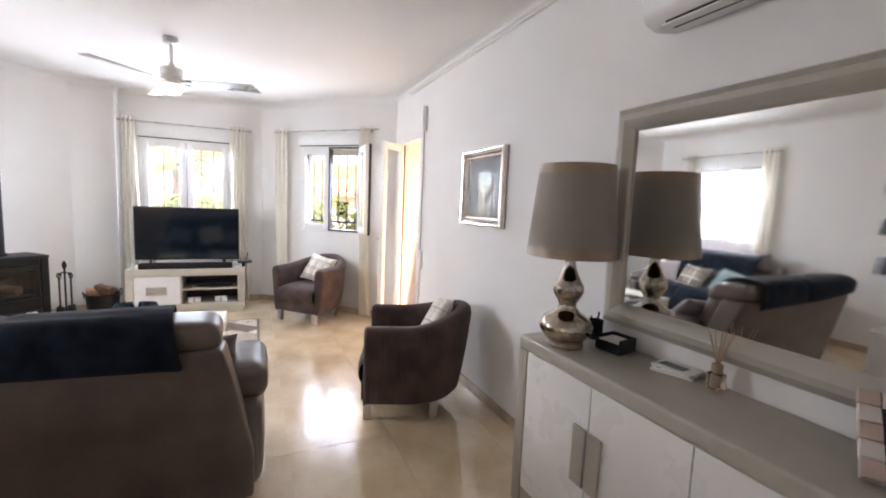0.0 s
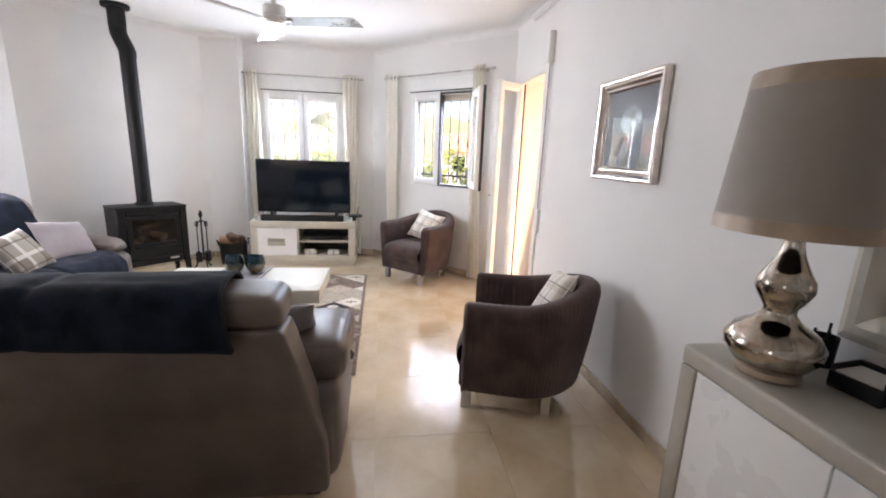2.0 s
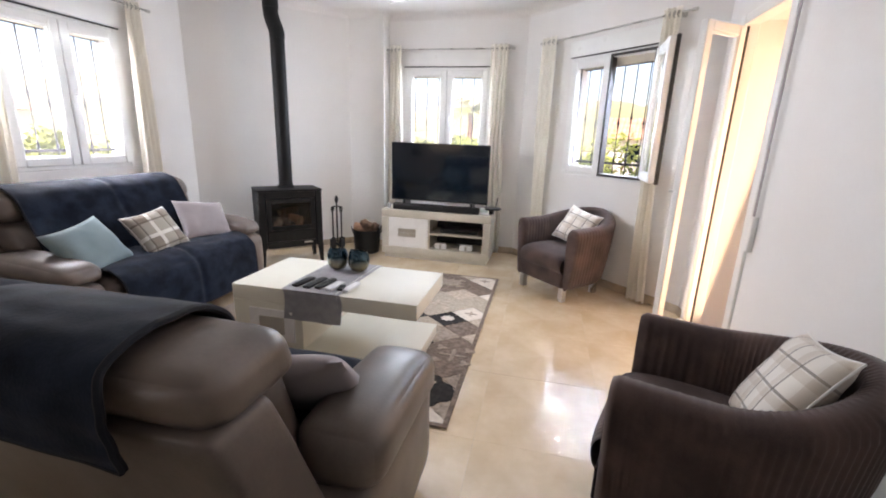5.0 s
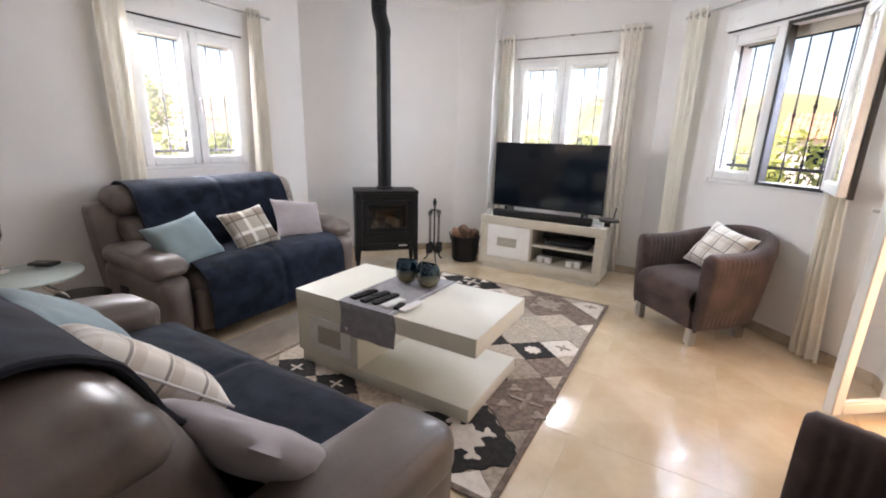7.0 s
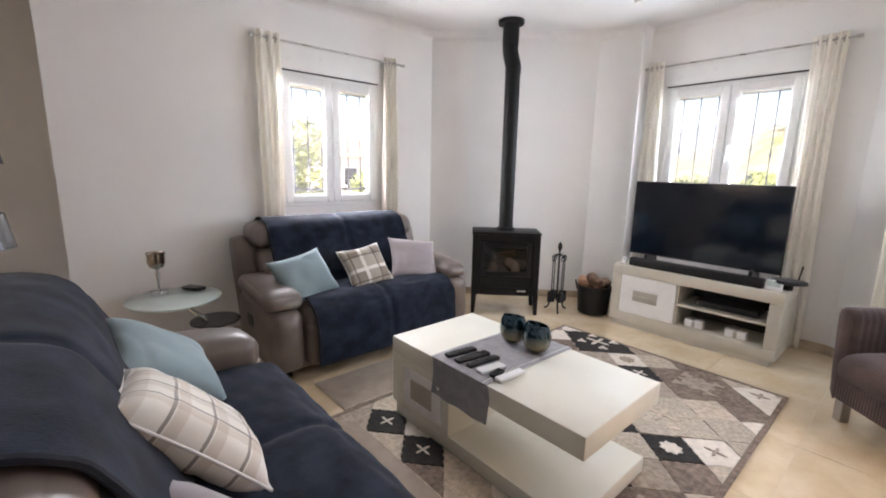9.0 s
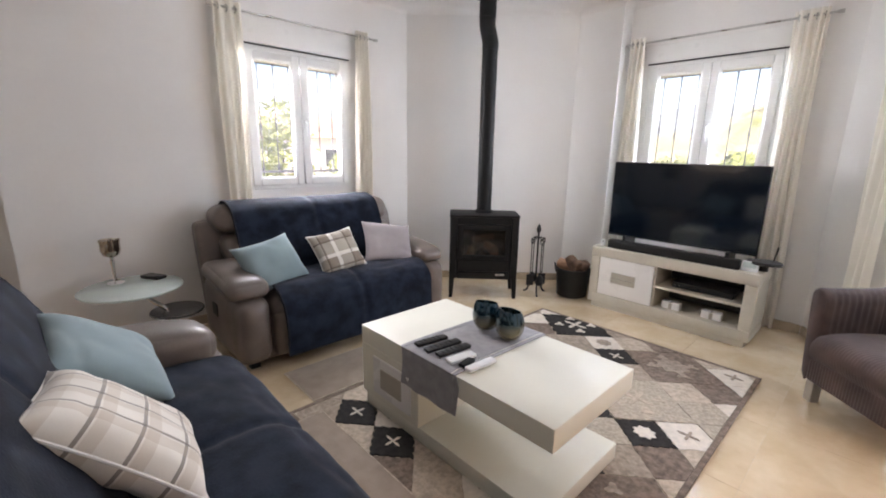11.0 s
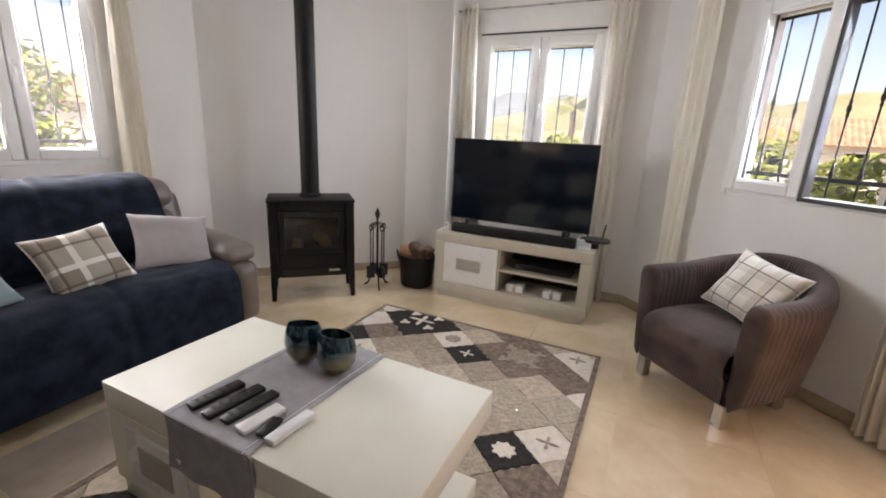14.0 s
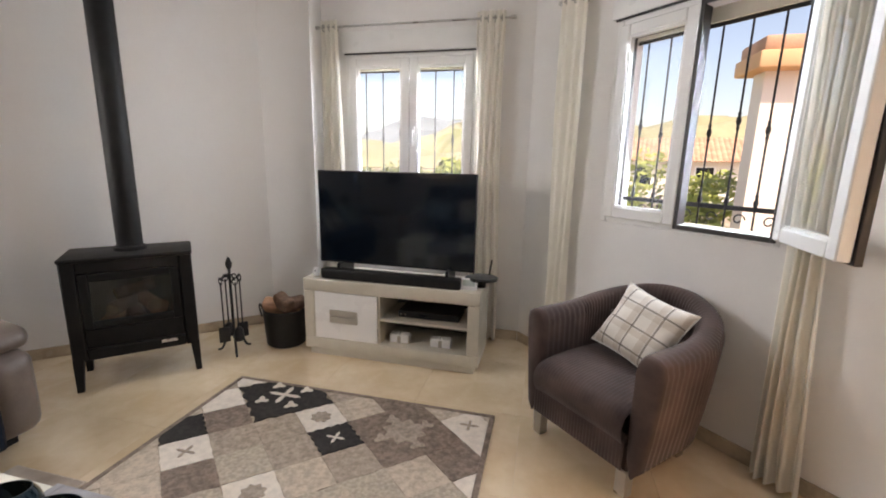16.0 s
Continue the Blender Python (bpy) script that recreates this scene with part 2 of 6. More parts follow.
PINKISH = mat("blush_wood_block", (0.55, 0.42, 0.36), 0.6, vary=0.1)
CREAMB = mat("cream_wood_block", (0.72, 0.64, 0.58), 0.6, vary=0.08)
MAT_RUG = mat("taupe_pile_mat", (0.36, 0.29, 0.235), 1.0, vary=0.12, scale=14, bump=0.004, bump_scale=180, sheen=0.3)
LAMP_GLASS = emit("opal_lamp_glass", (1.0, 0.97, 0.92), LAMP)
RUGC = {
    "dark": mat("charcoal_rug_pile", (0.03, 0.027, 0.026), 1.0, vary=0.4, scale=40, bump=0.004, bump_scale=160),
    "white": mat("ivory_rug_pile", (0.74, 0.67, 0.59), 1.0, vary=0.12, scale=30, bump=0.004, bump_scale=160),
    "taupe": mat("taupe_rug_pile", (0.40, 0.325, 0.26), 1.0, vary=0.3, scale=45, bump=0.004, bump_scale=120),
    "brown": mat("brown_rug_pile", (0.24, 0.18, 0.145), 1.0, vary=0.4, scale=40, bump=0.004, bump_scale=110),
    "beige": mat("beige_rug_pile", (0.54, 0.45, 0.36), 1.0, vary=0.25, scale=38, bump=0.004, bump_scale=110),
    "grey": mat("stone_grey_rug_pile", (0.47, 0.40, 0.32), 1.0, vary=0.25, scale=55, bump=0.006, bump_scale=90),
}
LEAF = mat("hedge_leaf", (0.30, 0.36, 0.08), 0.6, vary=0.5, scale=3)
LEAF2 = mat("dry_bush_leaf", (0.24, 0.27, 0.10), 0.6, vary=0.5, scale=3)
PALM = mat("palm_frond", (0.26, 0.28, 0.07), 0.5, vary=0.4)
EARTH = mat("dry_earth_and_gravel", (0.33, 0.28, 0.20), 0.95, vary=0.35, scale=0.8, bump=0.01, bump_scale=12)
HILL = mat("scrubby_hillside", (0.21, 0.22, 0.13), 0.95, color2=(0.33, 0.31, 0.2), scale=0.06, bump_scale=0.5)
# the haze of distance is put into this blue-grey
FARHILL = mat("haze_tinted_far_hill", (0.20, 0.24, 0.27), 0.95, vary=0.3, scale=0.02, bump_scale=0.3)
RENDERW = mat("white_render", (0.78, 0.74, 0.68), 0.85, vary=0.05, scale=0.6, bump=0.002, bump_scale=30)
PEACH = mat("peach_render", (0.66, 0.42, 0.24), 0.85, vary=0.08, scale=0.8, bump=0.002, bump_scale=30)
TERRA = mat("terracotta_roof_tile", (0.50, 0.30, 0.20), 0.8, vary=0.3, scale=2)
PATIO = mat("terracotta_patio_tile", (0.46, 0.29, 0.19), 0.6, vary=0.2, scale=2)


# ---- mesh helpers ----
def thing(name, m, label, category, group="", kind=""):
    ob = new(name)
    ob.empty_display_size = 0.1
    ob.matrix_world = m
    return tagged(ob, label, category, group, kind)


def part(name, bm, material, parent=None, label="", smooth=True, angle=40):
    """Links a bmesh as one mesh object under a thing or a part."""
    bmesh.ops.recalc_face_normals(bm, faces=bm.faces)
    if smooth:
        for f in bm.faces:
            f.smooth = True
        lim = radians(angle)
        for e in bm.edges:
            if len(e.link_faces) == 2 and e.calc_face_angle(0) > lim:
                e.smooth = False
    me = bpy.data.meshes.new(name)
    bm.to_mesh(me)
    bm.free()
    me.materials.append(material)
    ob = new(name, me)
    if parent:
        ob.parent = parent
    if label:
        ob["label"] = label
    return ob


def box(x0, y0, z0, x1, y1, z1, r=0.0, seg=2, bm=None):
    bm = bm or bmesh.new()
    v = bmesh.ops.create_cube(bm, size=1, matrix=Matrix.LocRotScale(((x0 + x1) / 2, (y0 + y1) / 2, (z0 + z1) / 2), None, (abs(x1 - x0), abs(y1 - y0), abs(z1 - z0))))["verts"]
    if r:
        e = list({e for a in v for e in a.link_edges})
        bmesh.ops.bevel(bm, geom=e, offset=r, segments=seg, profile=0.5, affect="EDGES")
    return bm


def rod(a, b, r, r2=None, n=12, bm=None):
    """A round bar from a to b."""
    bm = bm or bmesh.new()
    a, b = Vector(a), Vector(b)
    d = b - a
    m = Matrix.Translation((a + b) / 2) @ d.to_track_quat("Z", "Y").to_matrix().to_4x4()
    bmesh.ops.create_cone(bm, cap_ends=True, segments=n, radius1=r, radius2=r if r2 is None else r2, depth=d.length, matrix=m)
    return bm


def lathe(profile, n=32, bm=None, at=(0, 0, 0)):
    """Turns (radius, height) pairs round the z axis."""
    bm = bm or bmesh.new()
    rings = []
    for r, z in profile:
        rings.append([bm.verts.new((at[0] + max(r, 1e-4) * math.cos(2 * math.pi * k / n), at[1] + max(r, 1e-4) * math.sin(2 * math.pi * k / n), at[2] + z)) for k in range(n)])
    for a, b in zip(rings, rings[1:]):
        for k in range(n):
            bm.faces.new((a[k], a[(k + 1) % n], b[(k + 1) % n], b[k]))
    for ring, top in ((rings[0], False), (rings[-1], True)):
        bm.faces.new(ring if top else ring[::-1])
    return bm


def tube(pts, r, n=8, bm=None):
    """A round bar along a smooth path."""
    bm = bm or bmesh.new()
    pts = [Vector(p) for p in pts]
    rings, prev = [], None
    for k, p in enumerate(pts):
        d = (pts[min(k + 1, len(pts) - 1)] - pts[max(k - 1, 0)]).normalized()
        side = d.orthogonal().normalized() if prev is None else (prev - d * prev.dot(d)).normalized()
        prev = side
        up = d.cross(side)
        rr = r[k] if isinstance(r, (list, tuple)) else r
        rings.append([bm.verts.new(p + rr * (math.cos(2 * math.pi * j / n) * side + math.sin(2 * math.pi * j / n) * up)) for j in range(n)])
    for a, b in zip(rings, rings[1:]):
        for j in range(n):
            bm.faces.new((a[j], a[(j + 1) % n], b[(j + 1) % n], b[j]))
    bm.faces.new(rings[0][::-1])
    bm.faces.new(rings[-1])
    return bm


def puff(x0, y0, z0, x1, y1, z1, r=0.06, swell=(0.02, 0.02, 0.02), n=10, wob=0.004, bm=None, shape=None):
    """A stuffed, rounded block; shape(v) may bend it."""
    bm = bm or bmesh.new()
    c = Vector(((x0 + x1) / 2, (y0 + y1) / 2, (z0 + z1) / 2))
    h = Vector((abs(x1 - x0) / 2, abs(y1 - y0) / 2, abs(z1 - z0) / 2))
    r = min(r, *h)
    made = {}

    def vert(p):
        key = tuple(round(t, 4) for t in p)
        if key not in made:
            q = Vector([p[k] * h[k] for k in range(3)])
            core = Vector([max(-(h[k] - r), min(h[k] - r, q[k])) for k in range(3)])
            d = q - core
            q = core + (d.normalized() * r if d.length > 1e-9 else d)
            for k in range(3):
                i, j = (k + 1) % 3, (k + 2) % 3
                q[k] += p[k] * swell[k] * (1 - p[i] ** 2) * (1 - p[j] ** 2)
            q += c
            if wob:
                q += wob * noise.noise_vector(q * 6.0)
            if shape:
                q = shape(q)
            made[key] = bm.verts.new(q)
        return made[key]

    g = [math.sin((2 * k / n - 1) * math.pi / 2) for k in range(n + 1)]
    for k in range(3):
        i, j = (k + 1) % 3, (k + 2) % 3
        for s in (-1, 1):
            for a in range(n):
                for b in range(n):
                    quad = []
                    for u, w in ((a, b), (a + 1, b), (a + 1, b + 1), (a, b + 1)):
                        p = [0, 0, 0]
                        p[k], p[i], p[j] = s, g[u], g[w]
                        quad.append(vert(p))
                    bm.faces.new(quad if s > 0 else quad[::-1])
    return bm


def spline(pts, n):
    """n + 1 points of a smooth curve through pts."""
    pts = [Vector(p) for p in pts]
    pts = [2 * pts[0] - pts[1], *pts, 2 * pts[-1] - pts[-2]]
    out = []
    for k in range(n + 1):
        t = k / n * (len(pts) - 3)
        i = min(int(t), len(pts) - 4)
        t -= i
        p0, p1, p2, p3 = pts[i : i + 4]
        out.append(0.5 * (2 * p1 + (p2 - p0) * t + (2 * p0 - 5 * p1 + 4 * p2 - p3) * t * t + (3 * p1 - p0 - 3 * p2 + p3) * t ** 3))
    return out


def sheet(grid, thick, bm=None):
    """A cloth of some thickness from a grid of points."""
    bm = bm or bmesh.new()
    nu, nv = len(grid), len(grid[0])
    nor = []
    for a in range(nu):
        row = []
        for b in range(nv):
            du = grid[min(a + 1, nu - 1)][b] - grid[max(a - 1, 0)][b]
            dv = grid[a][min(b + 1, nv - 1)] - grid[a][max(b - 1, 0)]
            row.append(du.cross(dv).normalized())
        nor.append(row)
    top = [[bm.verts.new(grid[a][b] + nor[a][b] * thick / 2) for b in range(nv)] for a in range(nu)]
    bot = [[bm.verts.new(grid[a][b] - nor[a][b] * thick / 2) for b in range(nv)] for a in range(nu)]
    for a in range(nu - 1):
        for b in range(nv - 1):
            bm.faces.new((top[a][b], top[a + 1][b], top[a + 1][b + 1], top[a][b + 1]))
            bm.faces.new((bot[a][b], bot[a][b + 1], bot[a + 1][b + 1], bot[a + 1][b]))
    rim = [(a, 0) for a in range(nu)] + [(nu - 1, b) for b in range(1, nv)] + [(a, nv - 1) for a in range(nu - 2, -1, -1)] + [(0, b) for b in range(nv - 2, 0, -1)]
    for (a, b), (c, d) in zip(rim, rim[1:] + rim[:1]):
        bm.faces.new((top[a][b], top[c][d], bot[c][d], bot[a][b]))
    return bm


def prism(poly, z0, z1, bm=None):
    bm = bm or bmesh.new()
    lo = [bm.verts.new((x, y, z0)) for x, y in poly]
    hi = [bm.verts.new((x, y, z1)) for x, y in poly]
    n = len(poly)
    for k in range(n):
        bm.faces.new((lo[k], lo[(k + 1) % n], hi[(k + 1) % n], hi[k]))
    bm.faces.new(lo[::-1])
    bm.faces.new(hi)
    return bm


def frame_ring(w, h, bar, y0, y1, r=0.006, bm=None, x=0.0, z=0.0):
    """Four bars round an upright rectangle w by h, lower left corner at x, z."""
    bm = bm or bmesh.new()
    box(x, y0, z, x + bar, y1, z + h, r, 1, bm)
    box(x + w - bar, y0, z, x + w, y1, z + h, r, 1, bm)
    box(x + bar, y0 + 0.0015, z, x + w - bar, y1 - 0.0015, z + bar, r, 1, bm)
    box(x + bar, y0 + 0.0015, z + h - bar, x + w - bar, y1 - 0.0015, z + h, r, 1, bm)
    return bm


def poly_moulding(name, w, h, profile, material, parent):
    """A mitred picture frame in the xz plane: profile of (inset, forward) pairs; front is -y."""
    bm = bmesh.new()
    loops = []
    for inset, fwd in profile:
        loops.append([bm.verts.new(p) for p in ((inset, -fwd, inset), (w - inset, -fwd, inset), (w - inset, -fwd, h - inset), (inset, -fwd, h - inset))])
    for a, b in zip(loops, loops[1:]):
        for k in range(4):
            bm.faces.new((a[k], a[(k + 1) % 4], b[(k + 1) % 4], b[k]))
    return part(name, bm, material, parent, angle=20)


def wall_pose(p0, p1):
    """x along a wall from p0 to p1, -y into the room (the room lies to the right of the way p0 to p1)."""
    d = Vector((p1[0] - p0[0], p1[1] - p0[1]))
    return pose(p0[0], p0[1], 0, 0, 0, math.degrees(math.atan2(d.y, d.x)))

# ---- the room ----
CZ = 2.70
ROOM = [(-2.88, 2.34), (-2.88, 5.32), (-1.70, 6.50), (-1.27, 6.50), (-1.27, 6.68), (0.33, 6.68), (1.80, 5.21), (1.80, -1.60), (-4.30, -1.60), (-4.30, 2.34)]
WT = 0.24


def cross2(a, b):
    return a.x * b.y - a.y * b.x


def offset_corner(k, d):
    a, b, c = (Vector(ROOM[(k + j) % len(ROOM)]) for j in (-1, 0, 1))
    u, v = (b - a).normalized(), (c - b).normalized()
    nu, nv = Vector((-u.y, u.x)), Vector((-v.y, v.x))
    if abs(cross2(u, v)) < 1e-6:
        return b + nu * d
    t = cross2((b + nv * d) - (b + nu * d), v) / cross2(u, v)
    return b + nu * d + u * t


def wall(name, k, holes=(), label=""):
    """The wall from corner k to the next, with mitred ends; holes of (from, to, sill, head) along it."""
    p0, p1 = Vector(ROOM[k]), Vector(ROOM[(k + 1) % len(ROOM)])
    o0, o1 = offset_corner(k, WT), offset_corner(k + 1, WT)
    d = (p1 - p0).normalized()
    nrm = Vector((-d.y, d.x)) * WT
    bm = bmesh.new()
    ins, outs = [p0], [o0]
    for a, b, *_ in holes:
        ins += [p0 + d * a, p0 + d * b]
        outs += [p0 + d * a + nrm, p0 + d * b + nrm]
    ins.append(p1), outs.append(o1)
    for j in range(len(ins) - 1):
        quad = [ins[j], ins[j + 1], outs[j + 1], outs[j]]
        if j % 2 == 0:
            prism(quad, 0, CZ + 0.02, bm)
        else:
            z0, z1 = holes[j // 2][2:]
            if z0 > 0.01:
                prism(quad, 0, z0, bm)
            prism(quad, z1, CZ + 0.02, bm)
    ob = part(name, bm, WALL, smooth=False)
    return tagged(ob, label or "plain white painted plaster wall", "wall", kind="structure")


S2 = math.sqrt(2)
WIN_L = (3.725 - 2.34, 4.65 - 2.34, 1.02, 2.11)  # along the west wall
WIN_M = (-1.07 + 1.27, -0.055 + 1.27, 1.02, 2.13)
WIN_R = ((0.80 - 0.33) * S2, (1.45 - 0.33) * S2, 1.03, 2.13)
DOOR = (5.21 - 4.95, 5.21 - 4.32, 0.0, 2.14)
wall("wall_west", 0, [WIN_L])
wall("wall_stove_corner", 1)
wall("wall_pilaster_front", 2)
wall("wall_pilaster_side", 3)
wall("wall_north", 4, [WIN_M])
wall("wall_window_corner", 5, [WIN_R])
wall("wall_east", 6, [DOOR])
# the hole in the south wall is invented, to let in fill light
wall("wall_south", 7, [(3.5, 4.5, 1.02, 2.11)], "white painted wall with an added, unseen opening for fill light")
wall("wall_dining_west", 8)
wall("wall_dining_north", 9)

# floor: large polished tiles with fine joints; each tile is a piece of the floor
outer = [offset_corner(k, WT * 0.5) for k in range(len(ROOM))]
floor = part("floor", prism([tuple(p) for p in outer][::-1], -0.15, -0.0035), GROUT, smooth=False)
tagged(floor, "polished cream marble tiled floor", "floor", kind="structure")

ceil_ob = part("ceiling", prism([tuple(offset_corner(k, WT)) for k in range(len(ROOM))][::-1], CZ, CZ + 0.15), CEIL, smooth=False)
tagged(ceil_ob, "smooth white plaster ceiling", "ceiling", kind="structure")


def coving():
    """Small plaster cove where walls meet the ceiling."""
    bm = bmesh.new()
    prof = [(0.0, 0.075), (0.006, 0.055), (0.016, 0.034), (0.034, 0.016), (0.055, 0.006), (0.075, 0.0)]
    loops = []
    for off, down in prof:
        loops.append([bm.verts.new((*offset_corner(k, -off - 0.001), CZ - 0.001 - down)) for k in range(len(ROOM))])
    for a, b in zip(loops, loops[1:]):
        for k in range(len(ROOM)):
            j = (k + 1) % len(ROOM)
            bm.faces.new((a[k], a[j], b[j], b[k]))
    return tagged(part("coving", bm, CEIL), "white plaster coving along the ceiling edge", "coving", kind="structure")


coving()


def skirting(k, spans):
    p0, p1 = ROOM[k], ROOM[(k + 1) % len(ROOM)]
    m = wall_pose(p0, p1)
    for a, b in spans:
        ob = part("baseboard", box(a, -0.014, 0.001, b, -0.0005, 0.075, 0.003, 1), SKIRT)
        ob.matrix_world = m
        tagged(ob, "beige marble skirting strip along the wall foot", "baseboard", kind="structure")


def seg_len(k):
    return (Vector(ROOM[(k + 1) % len(ROOM)]) - Vector(ROOM[k])).length


for k in range(10):
    n = seg_len(k)
    skirting(k, [(0.006, DOOR[0] - 0.06), (DOOR[1] + 0.06, n - 0.006)] if k == 6 else [(0.006, n - 0.006)])

# double plaster bead high on the east wall
east_m = wall_pose(ROOM[6], ROOM[7])
bm = box(0.5, -0.028, 2.605, 6.7, -0.001, 2.62, 0.006, 2)
box(0.5, -0.05, 2.62, 6.7, -0.001, 2.645, 0.008, 2, bm)
trim = part("trim", bm, CEIL)
trim.matrix_world = east_m
tagged(trim, "white plaster bead under the ceiling", "trim", kind="structure")


# ---- windows ----
def sash(parent, x0, z0, w, h, y=-0.012, label="", handle=0, dark=False):
    """A casement: white bars inside, dark outside, with a glass pane."""
    s = part("sash", frame_ring(w, h, 0.062, y - 0.012, y + 0.036, 0.006, None, x0, z0), PVC, parent, label)
    part("glazing_bead", frame_ring(w - 0.12, h - 0.12, 0.012, y - 0.004, y + 0.03, 0.002, None, x0 + 0.06, z0 + 0.06), PVC, s)
    if dark:
        part("outer_cover", frame_ring(w + 0.016, h + 0.016, 0.075, y + 0.037, y + 0.062, 0.002, None, x0 - 0.008, z0 - 0.008), DARK_ALU, s, "dark brown outer face of the sash")
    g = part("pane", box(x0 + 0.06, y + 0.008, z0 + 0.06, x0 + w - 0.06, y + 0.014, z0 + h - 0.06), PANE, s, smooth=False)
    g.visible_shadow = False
    if handle:
        hx = x0 + (w - 0.03 if handle > 0 else 0.03)
        bm = box(hx - 0.013, y - 0.02, z0 + h / 2 - 0.035, hx + 0.013, y - 0.012, z0 + h / 2 + 0.035, 0.003, 1)
        rod((hx, y - 0.02, z0 + h / 2), (hx, y - 0.05, z0 + h / 2), 0.009, bm=bm)
        box(hx - 0.01, y - 0.06, z0 + h / 2 - 0.11, hx + 0.01, y - 0.045, z0 + h / 2 + 0.012, 0.005, 2, bm)
        part("handle", bm, WHITE_P, s)
    return s


def window(name, k, hole, label, box_h=0.16, open_right=False):
    a, b, z0, z1 = hole
    w, h = b - a, z1 - z0
    ob = thing(name, wall_pose(ROOM[k], ROOM[(k + 1) % len(ROOM)]) @ pose(a, 0, 0), label, "window", kind="structure")
    part("window_frame", frame_ring(w, h, 0.04, -0.006, 0.07, 0.004, None, 0, z0), PVC, ob)
    half = w / 2 - 0.03
    if open_right:
        sash(ob, 0.03, z0 + 0.03, half, h - 0.06, -0.01, dark=True)
        bm = frame_ring(half + 0.02, h - 0.03, 0.022, -0.018, 0.05, 0.002, None, w / 2 - 0.005, z0 + 0.015)
        part("rebate", bm, DARK_ALU, ob, "dark brown aluminium rebate of the open half")
    else:
        sash(ob, 0.03, z0 + 0.03, half - 0.003, h - 0.06, -0.01)
        sash(ob, w / 2 + 0.003, z0 + 0.03, half - 0.003, h - 0.06, -0.01, handle=-1)
        # dark strip gives the gap between the leaves its shade by colour
        part("meeting_gap_shade", box(w / 2 - 0.012, 0.0, z0 + 0.035, w / 2 + 0.012, 0.004, z1 - 0.035), DGREY, ob, "dark strip painted for the shaded gap between the leaves", smooth=False)
    # solid dark bar in place of the shade under the shutter box
    part("shutter_slot_shade", box(-0.01, -0.012, z1 + 0.001, w + 0.01, -0.0005, z1 + 0.011), DGREY, ob, "dark strip painted for the shaded slot under the shutter box", smooth=False)
    part("shutter_box", box(-0.03, -0.02, z1 + 0.012, w + 0.03, -0.0005, z1 + box_h, 0.006, 2), PVC, ob, "flat white roller shutter box cover")
    part("shutter_slat", box(0.005, 0.095, z1 - 0.10, w - 0.005, 0.107, z1 - 0.0005, 0.003, 1), SHUTTER, ob, "beige bottom slat of the raised roller shutter")
    part("window_sill", box(-0.01, 0.075, z0 - 0.002, w + 0.01, WT + 0.04, z0 + 0.02, 0.004, 1), SKIRT, ob)
    return ob


window("window_1", 0, WIN_L, "white two-leaf casement window, closed, above the sofa", 0.2)
window("window_2", 4, WIN_M, "white two-leaf casement window, closed, behind the television", 0.16)
window("window_3", 5, WIN_R, "white casement window with one leaf standing open", 0.15, True)

# the open leaf of the corner window
hinge = Vector((1.43, 5.575))
leaf = thing("window_4", pose(hinge.x, hinge.y, 0, 0, 0, -92), "open white casement leaf with dark brown outer face", "window", kind="structure")
sash(leaf, 0.0, WIN_R[2] + 0.03, 0.45, WIN_R[3] - WIN_R[2] - 0.06, 0.0, dark=True)


def grille(k, hole, n):
    """Wrought-iron bars with collars outside a window."""
    a, b, z0, z1 = hole
    w = b - a
    ob = thing("window_grille", wall_pose(ROOM[k], ROOM[(k + 1) % len(ROOM)]) @ pose(a, WT - 0.04, 0), "black wrought-iron window bars with knotted collars", "window grille", "window grilles")
    for z in (z0 + 0.13, z1 - 0.08):
        part("rail", box(0, -0.005, z - 0.012, w, 0.005, z + 0.012, 0.002, 1), IRON, ob)
    zc = z0 + 0.5 * (z1 - z0)
    for j in range(n):
        x = w * (j + 0.5) / n
        prof = [(0.005, z0 + 0.03), (0.005, z0 + 0.10)]
        for c in (z0 + 0.16, zc - 0.05 * (j % 2)):
            prof += [(0.005, c - 0.045), (0.0085, c - 0.036), (0.006, c - 0.024), (0.0115, c - 0.007), (0.0115, c + 0.007), (0.006, c + 0.024), (0.0085, c + 0.036), (0.005, c + 0.045)]
        prof += [(0.005, z1 - 0.04)]
        part("bar", lathe(prof, 10, at=(x, 0, 0)), IRON, ob)
    for j in range(n - 1):
        x = w * (j + 1) / n
        pts = [(x + 0.03 * math.cos(t) * (1 - t / 9), 0, z0 + 0.075 + 0.03 * math.sin(t) * (1 - t / 9)) for t in [i * 0.4 for i in range(16)]]
        part("scroll", tube(pts, 0.004, 6), IRON, ob)
    return ob


grille(0, WIN_L, 7)
grille(4, WIN_M, 7)
grille(5, WIN_R, 7)

# ---- glazed side door, half open ----
door = thing("door_1", east_m @ pose(DOOR[0], 0, 0), "white frame of the glazed terrace door", "door", kind="structure")
dw = DOOR[1] - DOOR[0]
bm = box(-0.045, -0.016, 0, 0.03, 0.08, DOOR[3] + 0.03, 0.005, 1)
box(dw - 0.03, -0.016, 0, dw + 0.045, 0.08, DOOR[3] + 0.03, 0.005, 1, bm)
box(0.03, -0.014, DOOR[3] - 0.03, dw - 0.03, 0.08, DOOR[3] + 0.03, 0.005, 1, bm)
part("door_frame", bm, PVC, door)
part("threshold", box(0.03, -0.01, 0.0, dw - 0.03, WT, 0.015, 0.004, 1), SKIRT, door)
